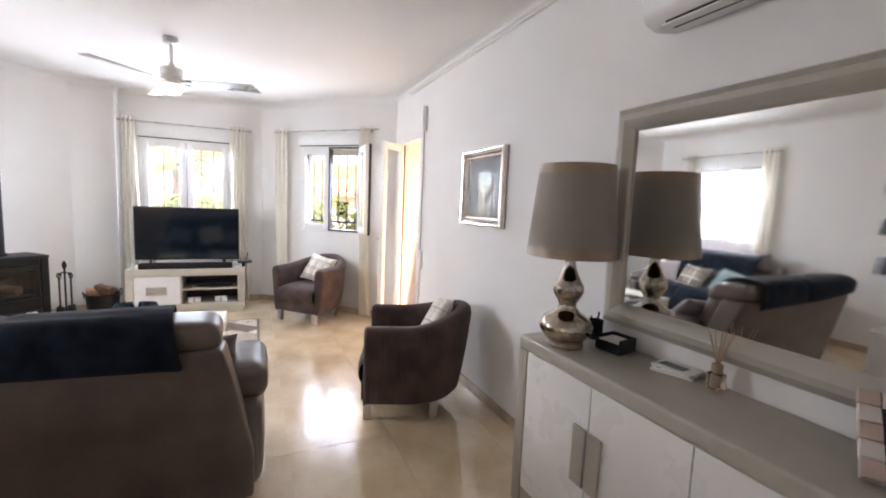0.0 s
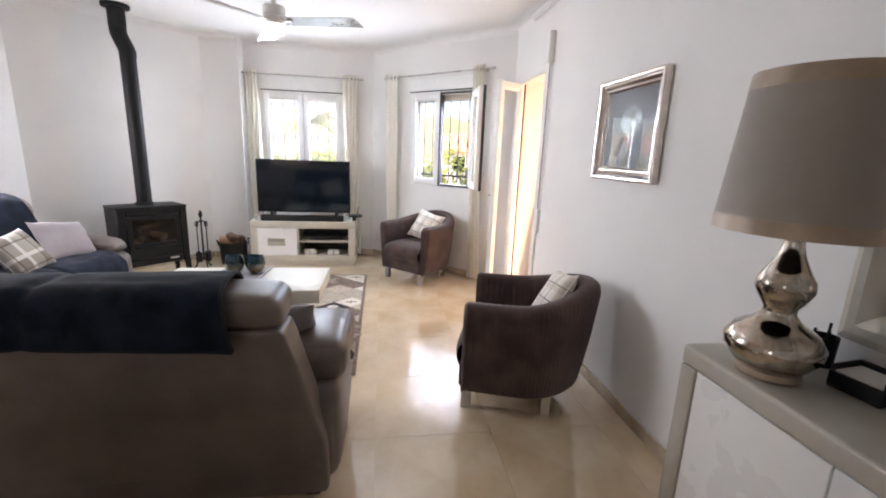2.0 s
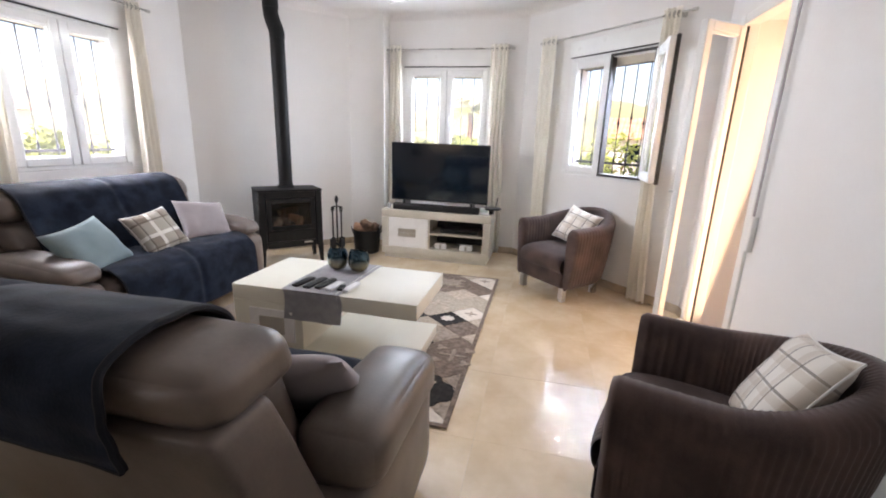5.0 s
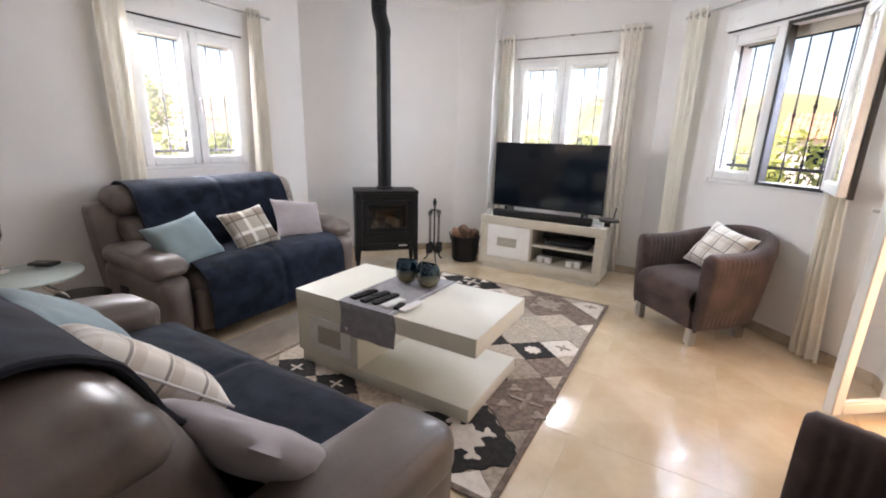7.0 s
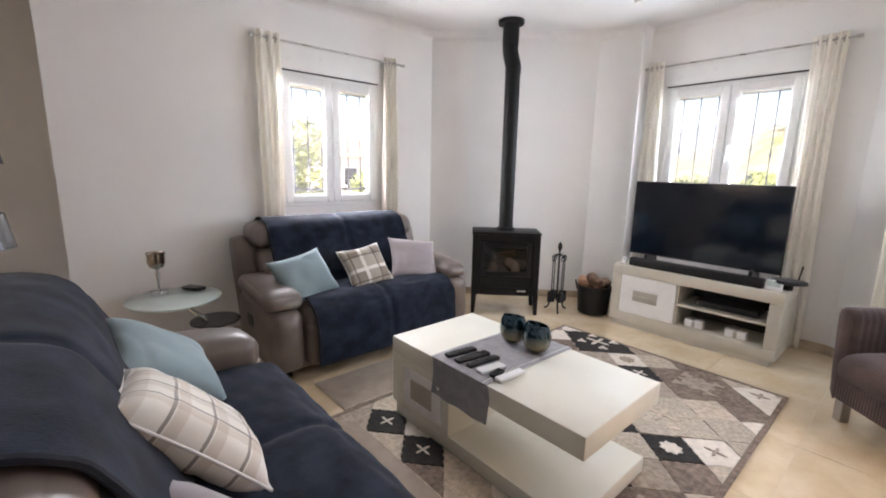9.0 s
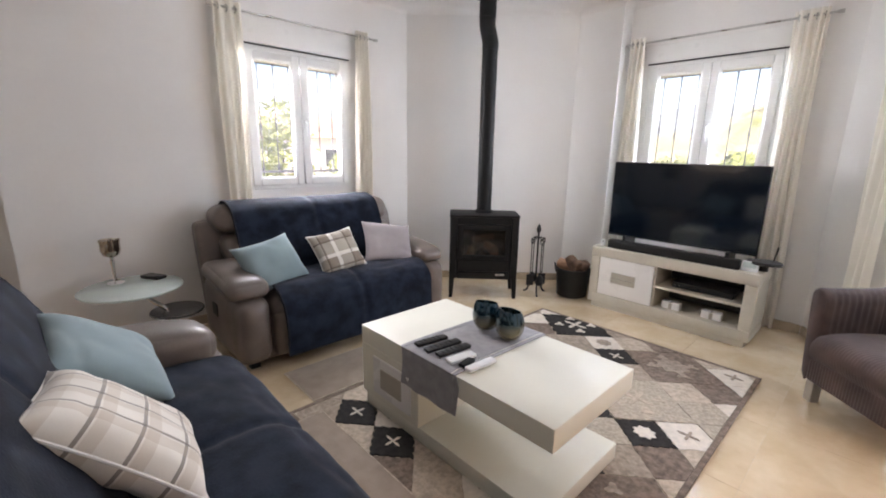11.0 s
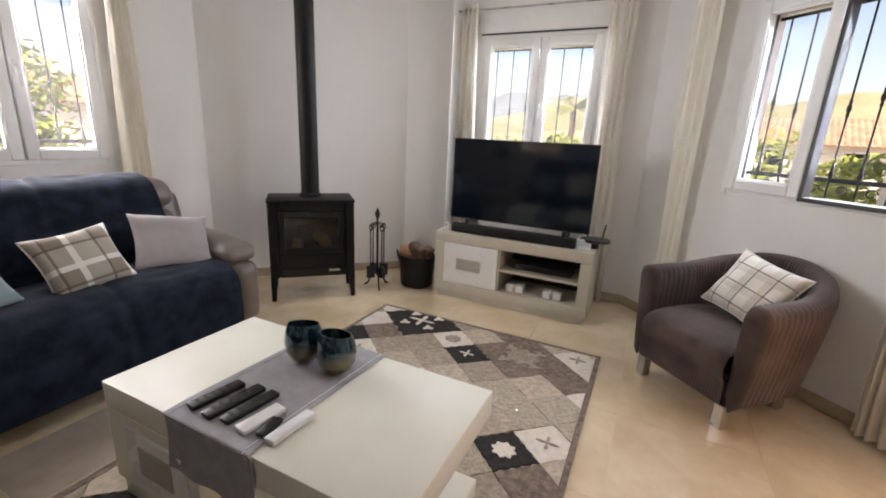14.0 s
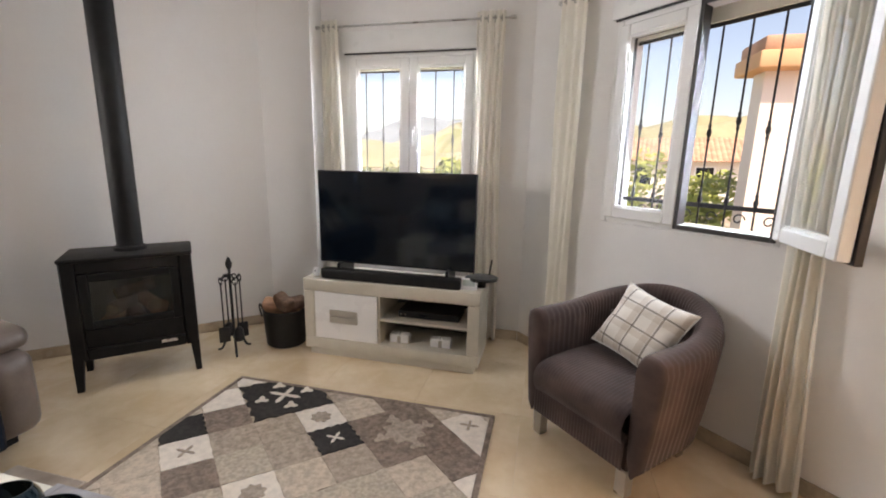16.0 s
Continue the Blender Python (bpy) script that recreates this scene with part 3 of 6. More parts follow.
dleaf = thing("door_2", pose(1.775, 4.90, 0, 0, 0, math.degrees(math.atan2(-0.22, -0.29))), "white glazed terrace door leaf standing ajar", "door", kind="structure")
sl = part("leaf", frame_ring(0.37, 2.06, 0.06, -0.02, 0.03, 0.006, None, 0, 0.03), PVC, dleaf)
part("bead", frame_ring(0.26, 1.95, 0.014, -0.012, 0.022, 0.003, None, 0.055, 0.085), PVC, sl)
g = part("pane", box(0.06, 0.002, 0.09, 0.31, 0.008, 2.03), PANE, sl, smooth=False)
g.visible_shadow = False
part("seal", box(-0.012, 0.0, 0.03, -0.001, 0.035, 2.09), DARK_ALU, dleaf, "black rubber seal")
bm = rod((0.345, -0.02, 1.05), (0.345, -0.06, 1.05), 0.01)
rod((0.345, -0.055, 1.05), (0.25, -0.055, 1.05), 0.009, bm=bm)
part("door_handle", bm, STEEL, sl)

# roller shutter strap beside the door
strap = thing("shutter_strap", east_m @ pose(DOOR[1] + 0.085, 0, 0), "white roller shutter strap with its guide box and winder", "shutter strap")
part("guide_box", box(-0.028, -0.05, 2.16, 0.028, -0.0005, 2.40, 0.006, 2), PVC, strap)
part("strap", box(-0.01, -0.024, 0.95, 0.01, -0.02, 2.17), LILAC, strap)
part("winder", box(-0.018, -0.03, 0.78, 0.018, -0.0005, 0.98, 0.006, 2), PVC, strap)


# ---- curtains ----
def curtain(m, w, z0, z1, waves, label, flare=1.0, pull=0.0, amp=0.02):
    ob = thing("curtain", m, label, "curtain", "cream curtains")
    rng = random.Random(int(w * 1000) + int(pull * 77))
    ph = [rng.uniform(0, 6.28) for _ in range(3)]
    grid = []
    for i in range(25):
        t = i / 24
        z = z1 + (z0 - z1) * t
        row = []
        for j in range(waves * 10 + 1):
            u = j / (waves * 10)
            a = amp * (0.75 + 0.5 * t) * math.sin(2 * math.pi * waves * u + 0.9 * math.sin(3 * t + ph[0]) + 0.4 * math.sin(9 * u + ph[1]))
            x = (u - 0.5) * w * (1 + (flare - 1) * t) + pull * t * t + 0.012 * math.sin(5 * t + ph[2] + 4 * u)
            row.append(Vector((x, a, z)))
        grid.append(row)
    part("cloth", sheet(grid, 0.003), CURTAIN, ob, angle=80)
    for j in range(waves):
        x = (((j + 0.5) / waves) - 0.5) * w
        bm = bmesh.new()
        tube([(x, 0.022 * math.cos(t), z1 - 0.05 + 0.022 * math.sin(t)) for t in [i * math.pi / 6 for i in range(12)]], 0.004, 6, bm)
        part("eyelet", bm, STEEL, ob)
    return ob


def curtain_rod(m, length):
    ob = thing("curtain_rod", m, "thin brushed-steel curtain rod on wall brackets", "curtain rod", "curtain rods")
    part("pole", rod((0, 0, 0), (length, 0, 0), 0.008), STEEL, ob)
    for x, s in ((0, -1), (length, 1)):
        part("finial", rod((x, 0, 0), (x + s * 0.035, 0, 0), 0.013), STEEL, ob)
    for x in (0.1, length - 0.1):
        bm = rod((x, 0, 0), (x, 0.079, 0), 0.006)
        rod((x, 0.071, 0), (x, 0.079, 0), 0.022, bm=bm)
        part("bracket", bm, STEEL, ob)
    return ob


RODZ = 2.31
for k, a, b, lo, hi in ((0, 3.55 - 2.34, 4.88 - 2.34, 0.11, 0.11), (4, -1.25 + 1.27, 0.17 + 1.27, 0.1, 0.12), (5, (0.56 - 0.33) * S2, (1.63 - 0.33) * S2, 0.12, 0.1)):
    m = wall_pose(ROOM[k], ROOM[k + 1])
    curtain_rod(m @ pose(a, -0.08, RODZ), b - a)
    right_w = (0.14, 0.19, 0.13)[(0, 4, 5).index(k)]
    curtain(m @ pose(a + 0.09, -0.08, 0), (0.17, 0.15, 0.17)[(0, 4, 5).index(k)], 0.02, RODZ + 0.045, 3, "full-length cream eyelet curtain drawn to one side of the window", 1.15)
    curtain(m @ pose(b - (0.13 if k != 5 else 0.15), -0.08, 0), right_w, 0.02, RODZ + 0.045, 4, "full-length cream eyelet curtain hanging beside the window", 1.25 if k == 5 else 1.15, 0.05 if k == 5 else 0.0, 0.022)


# ---- sofas ----
def drape(profile, x0, x1, name_, parent_m, label, n=46, m_=64, thick=0.012, amp=0.006, seed=1, sag=0.0, slant=0.0, rise=0.0):
    """A throw laid over a path of (y, z) points."""
    ob = thing(name_, parent_m, label, "throw", "navy throws")
    path = spline([(0, y, z) for y, z in profile], n)
    grid = []
    for i, p in enumerate(path):
        row = []
        for j in range(m_ + 1):
            u = j / m_
            t = i / n
            q = Vector((x0 + (x1 - x0) * u + slant * t, p.y, p.z))
            nse = noise.noise(Vector((q.x * 3.2 + seed, i * 0.16, seed * 2.1)))
            d = path[min(i + 1, n)] - path[max(i - 1, 0)]
            nor = Vector((0, -d.z, d.y)).normalized()
            if nor.z < -0.3:
                nor = -nor
            hang = sag * math.sin(math.pi * u * 2.0 + seed) * (1 - t) + rise * (1 - u) * max(0.0, 1 - 3.5 * t)
            dip = 0.012 * math.exp(-((q.x + 0.004) / 0.022) ** 2)
            nse += 0.55 * noise.noise(Vector((q.x * 9 + seed, i * 0.42, seed)))
            row.append(q + nor * (amp * (1.3 + nse) - dip) + Vector((0.006 * noise.noise(q * 4), 0, hang)))
        grid.append(row)
    part("cloth", sheet(grid, thick), THROW, ob, angle=80)
    for j in (0, m_):
        part("hem", tube([r[j] for r in grid], 0.008, 6), HEM, ob, "dark bound edge")
    for i in (0, n):
        part("hem", tube(grid[i], 0.008, 6), HEM, ob, "dark bound edge")
    return ob


def sofa(m, W, seats, label, near=False):
    ob = thing("recliner_sofa", m, label, "sofa", "taupe leather recliner sofas")
    arm = 0.22
    inner = W / 2 - arm
    sw = 2 * inner / seats
    part("base", box(-W / 2 + 0.06, 0.14, 0.05, W / 2 - 0.06, 0.80, 0.28, 0.02, 2), LEATHER, ob)
    for x in (-W / 2 + 0.12, W / 2 - 0.12):
        for y in (0.2, 0.74):
            part("foot", box(x - 0.03, y - 0.03, 0.0, x + 0.03, y + 0.03, 0.055, 0.004, 1), BLACK, ob)

    def lean(v):
        v.y -= 0.20 * max(0.0, (v.z - 0.35)) / 0.6
        return v

    def back_lean(v):
        v.y -= 0.22 * max(0.0, (v.z - 0.10)) / 0.8
        if near and abs(v.x) > inner * 0.5:
            v.x -= math.copysign(0.10 * max(0.0, v.z - 0.30) / 0.5, v.x)
        return v

    wing, top = (0.17, 0.838) if near else (0.20, 0.84)
    part("rear_panel", puff(-inner - wing, 0.13, 0.10, inner + wing, 0.30, top, 0.022 if near else 0.05, (0.0, 0.012, 0.0), 16, 0.003, shape=back_lean), LEATHER, ob)
    part("rear_skirt", puff(-W / 2 + 0.05, 0.11, 0.05, W / 2 - 0.05, 0.2, 0.30, 0.025, (0, 0.004, 0), 10, 0.002), LEATHER, ob)
    for k in range(seats):
        x0 = -inner + k * sw + 0.004
        x1 = x0 + sw - 0.008
        part("seat_cushion", puff(x0, 0.28, 0.24, x1, 0.85, 0.45, 0.07, (0.0, 0.02, 0.03), 12, 0.005), LEATHER, ob)
        part("footrest_panel", puff(x0, 0.76, 0.075, x1, 0.885, 0.36, 0.045, (0.0, 0.02, 0.0), 10, 0.004), LEATHER, ob)
        part("back_cushion", puff(x0 - (0 if near or k else 0.08), 0.20, 0.42 if near else 0.56, x1 + (0.08 if not near and k == seats - 1 else 0), 0.43, 0.885 if near else 0.76, 0.10 if near else 0.08, (0.0, 0.03, 0.0), 12, 0.006, shape=lean), LEATHER, ob)
        over = 0.055 if near else 0.11
        e0, e1 = (over if k == 0 else 0.0), (over if k == seats - 1 else 0.0)
        part("headrest", puff(x0 - e0, 0.12, 0.805 if near else 0.765, x1 + e1, 0.40, 0.945, 0.055 if near else 0.085, (0.0, 0.015, 0.012), 14, 0.005, shape=lean), LEATHER, ob)
    for s in (-1, 1):
        xi, xo = s * inner, s * (W / 2)

        def arm_shape(v):
            t = max(0.0, min(1.0, (v.y - 0.25) / 0.6))
            v.z -= 0.05 * t * t * max(0.0, v.z - 0.2) / 0.4
            return v

        part("arm", puff(min(xi, xo) + 0.01, 0.15, 0.06, max(xi, xo) - 0.01, 0.87, 0.50, 0.07, (0.012, 0.02, 0.0), 12, 0.004, shape=arm_shape), LEATHER, ob)
        pz, pt = (0.46, 0.64) if near else (0.49, 0.615)
        part("armrest_pad", puff(min(xi, xo) - 0.012, 0.24, pz, max(xi, xo) + 0.012, 0.83, pt, 0.062 if near else 0.06, (0.008, 0.02, 0.012), 14, 0.007, shape=arm_shape), LEATHER, ob)
        if not near:
            part("recline_lever", box(s * (W / 2 + 0.002) - 0.003, 0.42, 0.30, s * (W / 2 + 0.002) + 0.003, 0.52, 0.38, 0.002, 1), BLACK, ob)
    return ob


NEAR = pose(-0.58, 2.14, 0)
LEFT = pose(-2.67, 4.05, 0, 0, 0, -90)
sofa(NEAR, 1.74, 2, "taupe leather recliner sofa covered with navy throws, backing on the entrance", True)
sofa(LEFT, 1.66, 2, "taupe leather two-seat recliner sofa below the window")
FRONT_BACK = [(0.42, 0.475), (0.405, 0.56), (0.36, 0.67), (0.305, 0.765), (0.265, 0.85), (0.215, 0.925), (0.13, 0.960), (0.04, 0.963), (-0.03, 0.938)]
OVER_BACK = FRONT_BACK[:6] + [(0.13, 0.968), (0.04, 0.978), (-0.04, 0.974), (-0.092, 0.945), (-0.106, 0.89), (-0.104, 0.83), (-0.099, 0.785)]
drape(OVER_BACK[::-1], -0.66, 0.57, "sofa_throw", NEAR, "navy throw draped over the sofa back, hanging behind it", n=60, seed=2, sag=0.006, slant=-0.11, rise=0.075)
drape([(0.36, 0.475), (0.5, 0.492), (0.65, 0.497), (0.80, 0.485), (0.885, 0.43), (0.92, 0.34), (0.925, 0.2)], -0.58, 0.60, "seat_throw", NEAR, "navy throw spread over the sofa seat", seed=5, amp=0.009)
drape(FRONT_BACK, -0.56, 0.61, "sofa_throw", LEFT, "navy throw draped over the sofa back", seed=8)
drape([(0.36, 0.475), (0.5, 0.49), (0.65, 0.497), (0.80, 0.485), (0.885, 0.43), (0.92, 0.34), (0.925, 0.10)], -0.60, 0.56, "seat_throw", LEFT, "navy throw spread over the sofa seat and down its front", seed=11, amp=0.009)


def cushion(m, w, h, t, material, label, piping=None):
    ob = thing("scatter_cushion", m, label, "cushion", "scatter cushions")
    bm = bmesh.new()
    n = 26
    grids = []
    for s in (1, -1):
        g = []
        for a in range(n + 1):
            row = []
            for b in range(n + 1):
                u, v = 2 * a / n - 1, 2 * b / n - 1
                pinch = 1 - 0.10 * (1 - u * u) * abs(v) ** 3
                pinch2 = 1 - 0.10 * (1 - v * v) * abs(u) ** 3
                z = s * t / 2 * ((1 - u ** 4) * (1 - v ** 4)) ** 0.55
                x, y = u * w / 2 * pinch2, v * h / 2 * pinch
                z += 0.008 * noise.noise(Vector((x * 8, y * 8, s + m[0][3] * 31)))
                z -= s * 0.006 * max(0.0, 1 - 3.2 * abs(noise.noise(Vector((x * 5 + y * 3, y * 7 - x * 4, 3.1 * s + m[1][3] * 17))))) * min(1, abs(u) + abs(v))
                if a in (0, n) or b in (0, n):
                    z = 0
                row.append((x, y, z))
            g.append(row)
        grids.append(g)
    vs = {}

    def vert(p):
        key = tuple(round(c, 5) for c in p)
        if key not in vs:
            vs[key] = bm.verts.new(p)
        return vs[key]

    for g, s in zip(grids, (1, -1)):
        for a in range(n):
            for b in range(n):
                q = [vert(g[a][b]), vert(g[a + 1][b]), vert(g[a + 1][b + 1]), vert(g[a][b + 1])]
                bm.faces.new(q if s > 0 else q[::-1])
    part("cover", bm, material, ob, angle=80)
    if piping:
        e = [grids[0][a][0] for a in range(n + 1)] + [grids[0][n][b] for b in range(1, n + 1)] + [grids[0][a][n] for a in range(n - 1, -1, -1)] + [grids[0][0][b] for b in range(n - 1, -1, -1)]
        part("piping", tube(e, 0.004, 6), piping, ob)
    return ob


# left sofa, seen along +x: cushions lean on the back, bottom edge on the seat
def prop(x, y, z, face, tip, spin, w, h, t, material, label, piping=None):
    """A cushion facing the heading `face`, leaning back by tip degrees, turned in its plane by spin."""
    m = pose(x, y, z, 0, 0, face) @ pose(0, 0, 0, 90 - tip, 0, 0) @ pose(0, 0, 0, 0, 0, spin)
    return cushion(m, w, h, t, material, label, piping)


prop(-2.06, 3.545, 0.615, 97, 36, 9, 0.41, 0.35, 0.13, BLUEC, "plain duck-egg blue cushion leaning on the sofa back")
prop(-2.07, 4.03, 0.62, 88, 36, 7, 0.36, 0.33, 0.12, TARTAN, "taupe and white tartan cushion leaning on the sofa back", PAPER)
prop(-2.08, 4.49, 0.62, 80, 36, -10, 0.42, 0.36, 0.12, LILAC, "plain grey-lilac cushion leaning on the sofa back")
prop(-1.08, 2.59, 0.65, 166, 54, 18, 0.42, 0.40, 0.13, BLUEC, "plain duck-egg blue cushion leaning on the sofa back")
prop(-0.55, 2.575, 0.665, 184, 46, -16, 0.44, 0.42, 0.14, CHECK, "cream checked cushion with piped edge on the sofa", PAPER)
prop(-0.06, 2.61, 0.585, 190, 42, -10, 0.49, 0.46, 0.115, LILAC, "plain grey-lilac cushion lying back on the sofa")


# ---- tub armchairs ----
def armchair(m, label):
    ob = thing("tub_armchair", m, label, "armchair", "brown corduroy tub armchairs")
    n = 264

    def plan(u):
        """U-shaped line of the shell; u from -1 to 1, open towards -y."""
        straight = 0.30
        arc = math.pi * 0.29
        total = straight + arc
        s = abs(u) * total
        sg = 1 if u > 0 else -1
        if s < arc:
            a = s / arc * math.pi / 2
            return Vector((sg * 0.29 * math.sin(a), 0.03 + 0.315 * math.cos(a), 0)), Vector((sg * math.sin(a), math.cos(a), 0))
        return Vector((sg * 0.29, 0.03 - (s - arc), 0)), Vector((sg, 0, 0))

    rings = []
    bm = bmesh.new()
    for k in range(n + 1):
        u = 2 * k / n - 1
        p, nr = plan(u)
        rib = 0.005 * abs(math.sin(k * math.pi / 4))
        rise = 0.645 + 0.105 * (0.5 + 0.5 * math.cos(min(1.0, abs(u) / 0.85) * math.pi))
        prof = [(-0.012, 0.125), (0.0, 0.12), (0.014 + 0.02, 0.16), (0.03 + 0.02, 0.30), (0.042 + 0.02, 0.45), (0.05 + 0.02, rise - 0.06), (0.045 + 0.015, rise - 0.02), (0.02 + 0.01, rise), (-0.015, rise + 0.004), (-0.04, rise - 0.02), (-0.05, rise - 0.06), (-0.05, 0.42), (-0.045, 0.30), (-0.04, 0.2)]
        lean = 0.01 + 0.035 * (0.5 + 0.5 * math.cos(min(1.0, abs(u) / 0.8) * math.pi))
        prof = [(o + lean * (z - 0.12) / 0.6, z) for o, z in prof]
        end = max(0.0, (abs(u) - 0.985) / 0.015)
        rings.append([bm.verts.new(p + nr * ((o + (rib if o > -0.03 or z > 0.3 else 0)) * (1 - 0.25 * end)) + Vector((0, 0, z - 0.012 * end))) for o, z in prof])
    for a, b in zip(rings, rings[1:]):
        for j in range(len(a) - 1):
            bm.faces.new((a[j], a[j + 1], b[j + 1], b[j]))
        bm.faces.new((a[-1], a[0], b[0], b[-1]))
    bm.faces.new(rings[0])
    bm.faces.new(rings[-1][::-1])
    part("shell", bm, CORD, ob, angle=70)

    bm = bmesh.new()
    nx, path = 120, spline([(0, 0.24, 0.40), (0, 0.1, 0.425), (0, -0.12, 0.428), (0, -0.27, 0.41), (0, -0.318, 0.36), (0, -0.315, 0.30), (0, -0.29, 0.255)], 22)
    rows = []
    for p in path:
        row = []
        for k in range(nx + 1):
            x = -0.25 + 0.50 * k / nx
            e = 1 - abs(2 * k / nx - 1) ** 6
            row.append(bm.verts.new((x, p.y * (0.97 + 0.03 * e), p.z - 0.02 * (1 - e) + 0.003 * abs(math.sin(k * math.pi / 4)))))
        rows.append(row)
    for a, b in zip(rows, rows[1:]):
        for k in range(nx):
            bm.faces.new((a[k], b[k], b[k + 1], a[k + 1]))
    part("seat_cushion", bm, CORD, ob, angle=70)
    bm = bmesh.new()
    rows = []
    for z in (0.125, 0.135, 0.26, 0.285):
        row = []
        for k in range(121):
            x = -0.255 + 0.51 * k / 120
            row.append(bm.verts.new((x, -0.288 - 0.0035 * abs(math.sin(k * math.pi / 4)) + (0.03 if z > 0.28 else 0.012 if z < 0.13 else 0), z)))
        rows.append(row)
    for a, b in zip(rows, rows[1:]):
        for k in range(120):
            bm.faces.new((a[k], a[k + 1], b[k + 1], b[k]))
    part("front_panel", bm, CORD, ob, angle=70)
    part("under_frame", box(-0.27, -0.27, 0.12, 0.27, 0.2, 0.25, 0.01, 1), CORD, ob)
    for x, y in ((-0.245, -0.245), (0.245, -0.245), (-0.21, 0.2), (0.21, 0.2)):
        part("leg", box(x - 0.026, y - 0.026, 0.0, x + 0.026, y + 0.026, 0.122, 0.003, 1), STEEL, ob, "square chrome foot")
    for j in range(5):
        a = (j - 2) * 0.42
        c = Vector((0.245 * math.sin(a), 0.02 + 0.225 * math.cos(a), 0.60))
        bm = bmesh.new()
        bmesh.ops.create_uvsphere(bm, u_segments=10, v_segments=6, radius=0.014, matrix=Matrix.Translation(c))
        part("button", bm, CORD, ob)
    return ob


CH1 = pose(0.87, 5.545, 0, 0, 0, -45)
CH2 = pose(1.245, 3.05, 0, 0, 0, -109)
armchair(CH1, "brown corduroy tub armchair on chrome feet by the corner window")
armchair(CH2, "brown corduroy tub armchair on chrome feet against the wall")
m1 = CH1 @ pose(0.03, 0.10, 0.595, 0, 0, 4) @ pose(0, 0, 0, 90 - 32, 0, 0) @ pose(0, 0, 0, 0, 0, -12)
cushion(m1, 0.37, 0.35, 0.12, CHECK, "cream checked cushion in the corner armchair", PAPER)
m2 = CH2 @ pose(-0.03, 0.20, 0.60, 0, 0, 2) @ pose(0, 0, 0, 90 - 30, 0, 0) @ pose(0, 0, 0, 0, 0, 12)
cushion(m2, 0.39, 0.38, 0.12, CHECK, "cream checked cushion in the armchair by the wall", PAPER)


# ---- wood stove, its flue, tools and log basket ----
STV = pose(-1.855, 5.405, 0, 0, 0, 45)  # local x along the front, +y into the corner
stove = thing("wood_stove", STV, "matt black cast-iron wood stove on short legs", "stove")
w2, dp = 0.315, 0.36
bm = bmesh.new()
frame_ring(2 * w2, 0.585, 0.07, 0.0, 0.04, 0.008, bm, -w2, 0.185)
part("front_frame", bm, STOVE, stove)
part("top_plate", box(-w2 - 0.006, -0.006, 0.765, w2 + 0.006, dp, 0.79, 0.01, 2), STOVE, stove)
bm = box(-w2, 0.04, 0.185, -w2 + 0.03, dp - 0.01, 0.766, 0.006, 1)
box(w2 - 0.03, 0.04, 0.185, w2, dp - 0.01, 0.766, 0.006, 1, bm)
box(-w2 + 0.03, dp - 0.04, 0.185, w2 - 0.03, dp - 0.012, 0.766, 0.004, 1, bm)
box(-w2 + 0.03, 0.04, 0.185, w2 - 0.03, dp - 0.04, 0.32, 0.004, 1, bm)
part("body", bm, STOVE, stove)
part("lower_panel", box(-w2 + 0.072, 0.004, 0.257, w2 - 0.072, 0.03, 0.37, 0.006, 1), STOVE, stove)
dr = part("door", frame_ring(2 * w2 - 0.15, 0.325, 0.045, -0.004, 0.03, 0.006, None, -w2 + 0.075, 0.372), STOVE, stove)
part("pane", box(-w2 + 0.118, 0.010, 0.415, w2 - 0.118, 0.016, 0.655), SOOT, dr, "soot-smoked glass")
part("badge", box(0.115, -0.006, 0.225, 0.20, 0.0, 0.243, 0.002, 1), STEEL, stove, "small silver badge")
for x in (-w2, w2 - 0.05):
    for y in (0.0, dp - 0.06):
        bm = bmesh.new()
        s = 1 if x < 0 else -1
        q = [(x, y), (x + 0.05, y), (x + 0.05, y + 0.05), (x, y + 0.05)]
        hi = [bm.verts.new((a, b, 0.20)) for a, b in q]
        lo = [bm.verts.new((x + (0.0 if s > 0 else 0.018) + (a - x) * 0.64, y + (b - y) * 0.64, 0.0)) for a, b in q]
        for k in range(4):
            bm.faces.new((lo[k], lo[(k + 1) % 4], hi[(k + 1) % 4], hi[k]))
        bm.faces.new(lo[::-1])
        bm.faces.new(hi)
        part("leg", bm, STOVE, stove)
part("firebrick", box(-w2 + 0.04, 0.28, 0.32, w2 - 0.04, 0.31, 0.75, 0.003, 1), DGREY, stove)
for k, (x, z, r, a) in enumerate(((-0.12, 0.375, 0.045, 75), (-0.01, 0.375, 0.05, 100), (0.11, 0.37, 0.042, 82), (-0.06, 0.46, 0.042, 60), (0.06, 0.455, 0.045, 112), (0.0, 0.535, 0.038, 20))):
    lg = thing("stove_log", STV @ pose(x, 0.145 + 0.012 * (k % 3), z, 0, 0, a), "half-burnt split log in the stove", "log", "logs in the stove")
    part("bark", rod((-0.1, 0, 0), (0.1, 0, 0.02), r, r * 0.9, 10), BARK if k % 2 else LOGEND, lg)
    part("cut_end", rod((-0.104, 0, -0.001), (-0.1, 0, 0), r * 0.85, n=10), PALE_LOG, lg)

flue = thing("stove_flue", STV @ pose(0.0, 0.20, 0), "matt black stovepipe with an offset near the ceiling", "stovepipe")
part("pipe", rod((0, 0, 0.79), (0, 0, 2.23), 0.068, n=28), STOVE, flue)
part("collar", lathe([(0.085, 0.79), (0.085, 0.81), (0.07, 0.82)], 28), STOVE, flue)
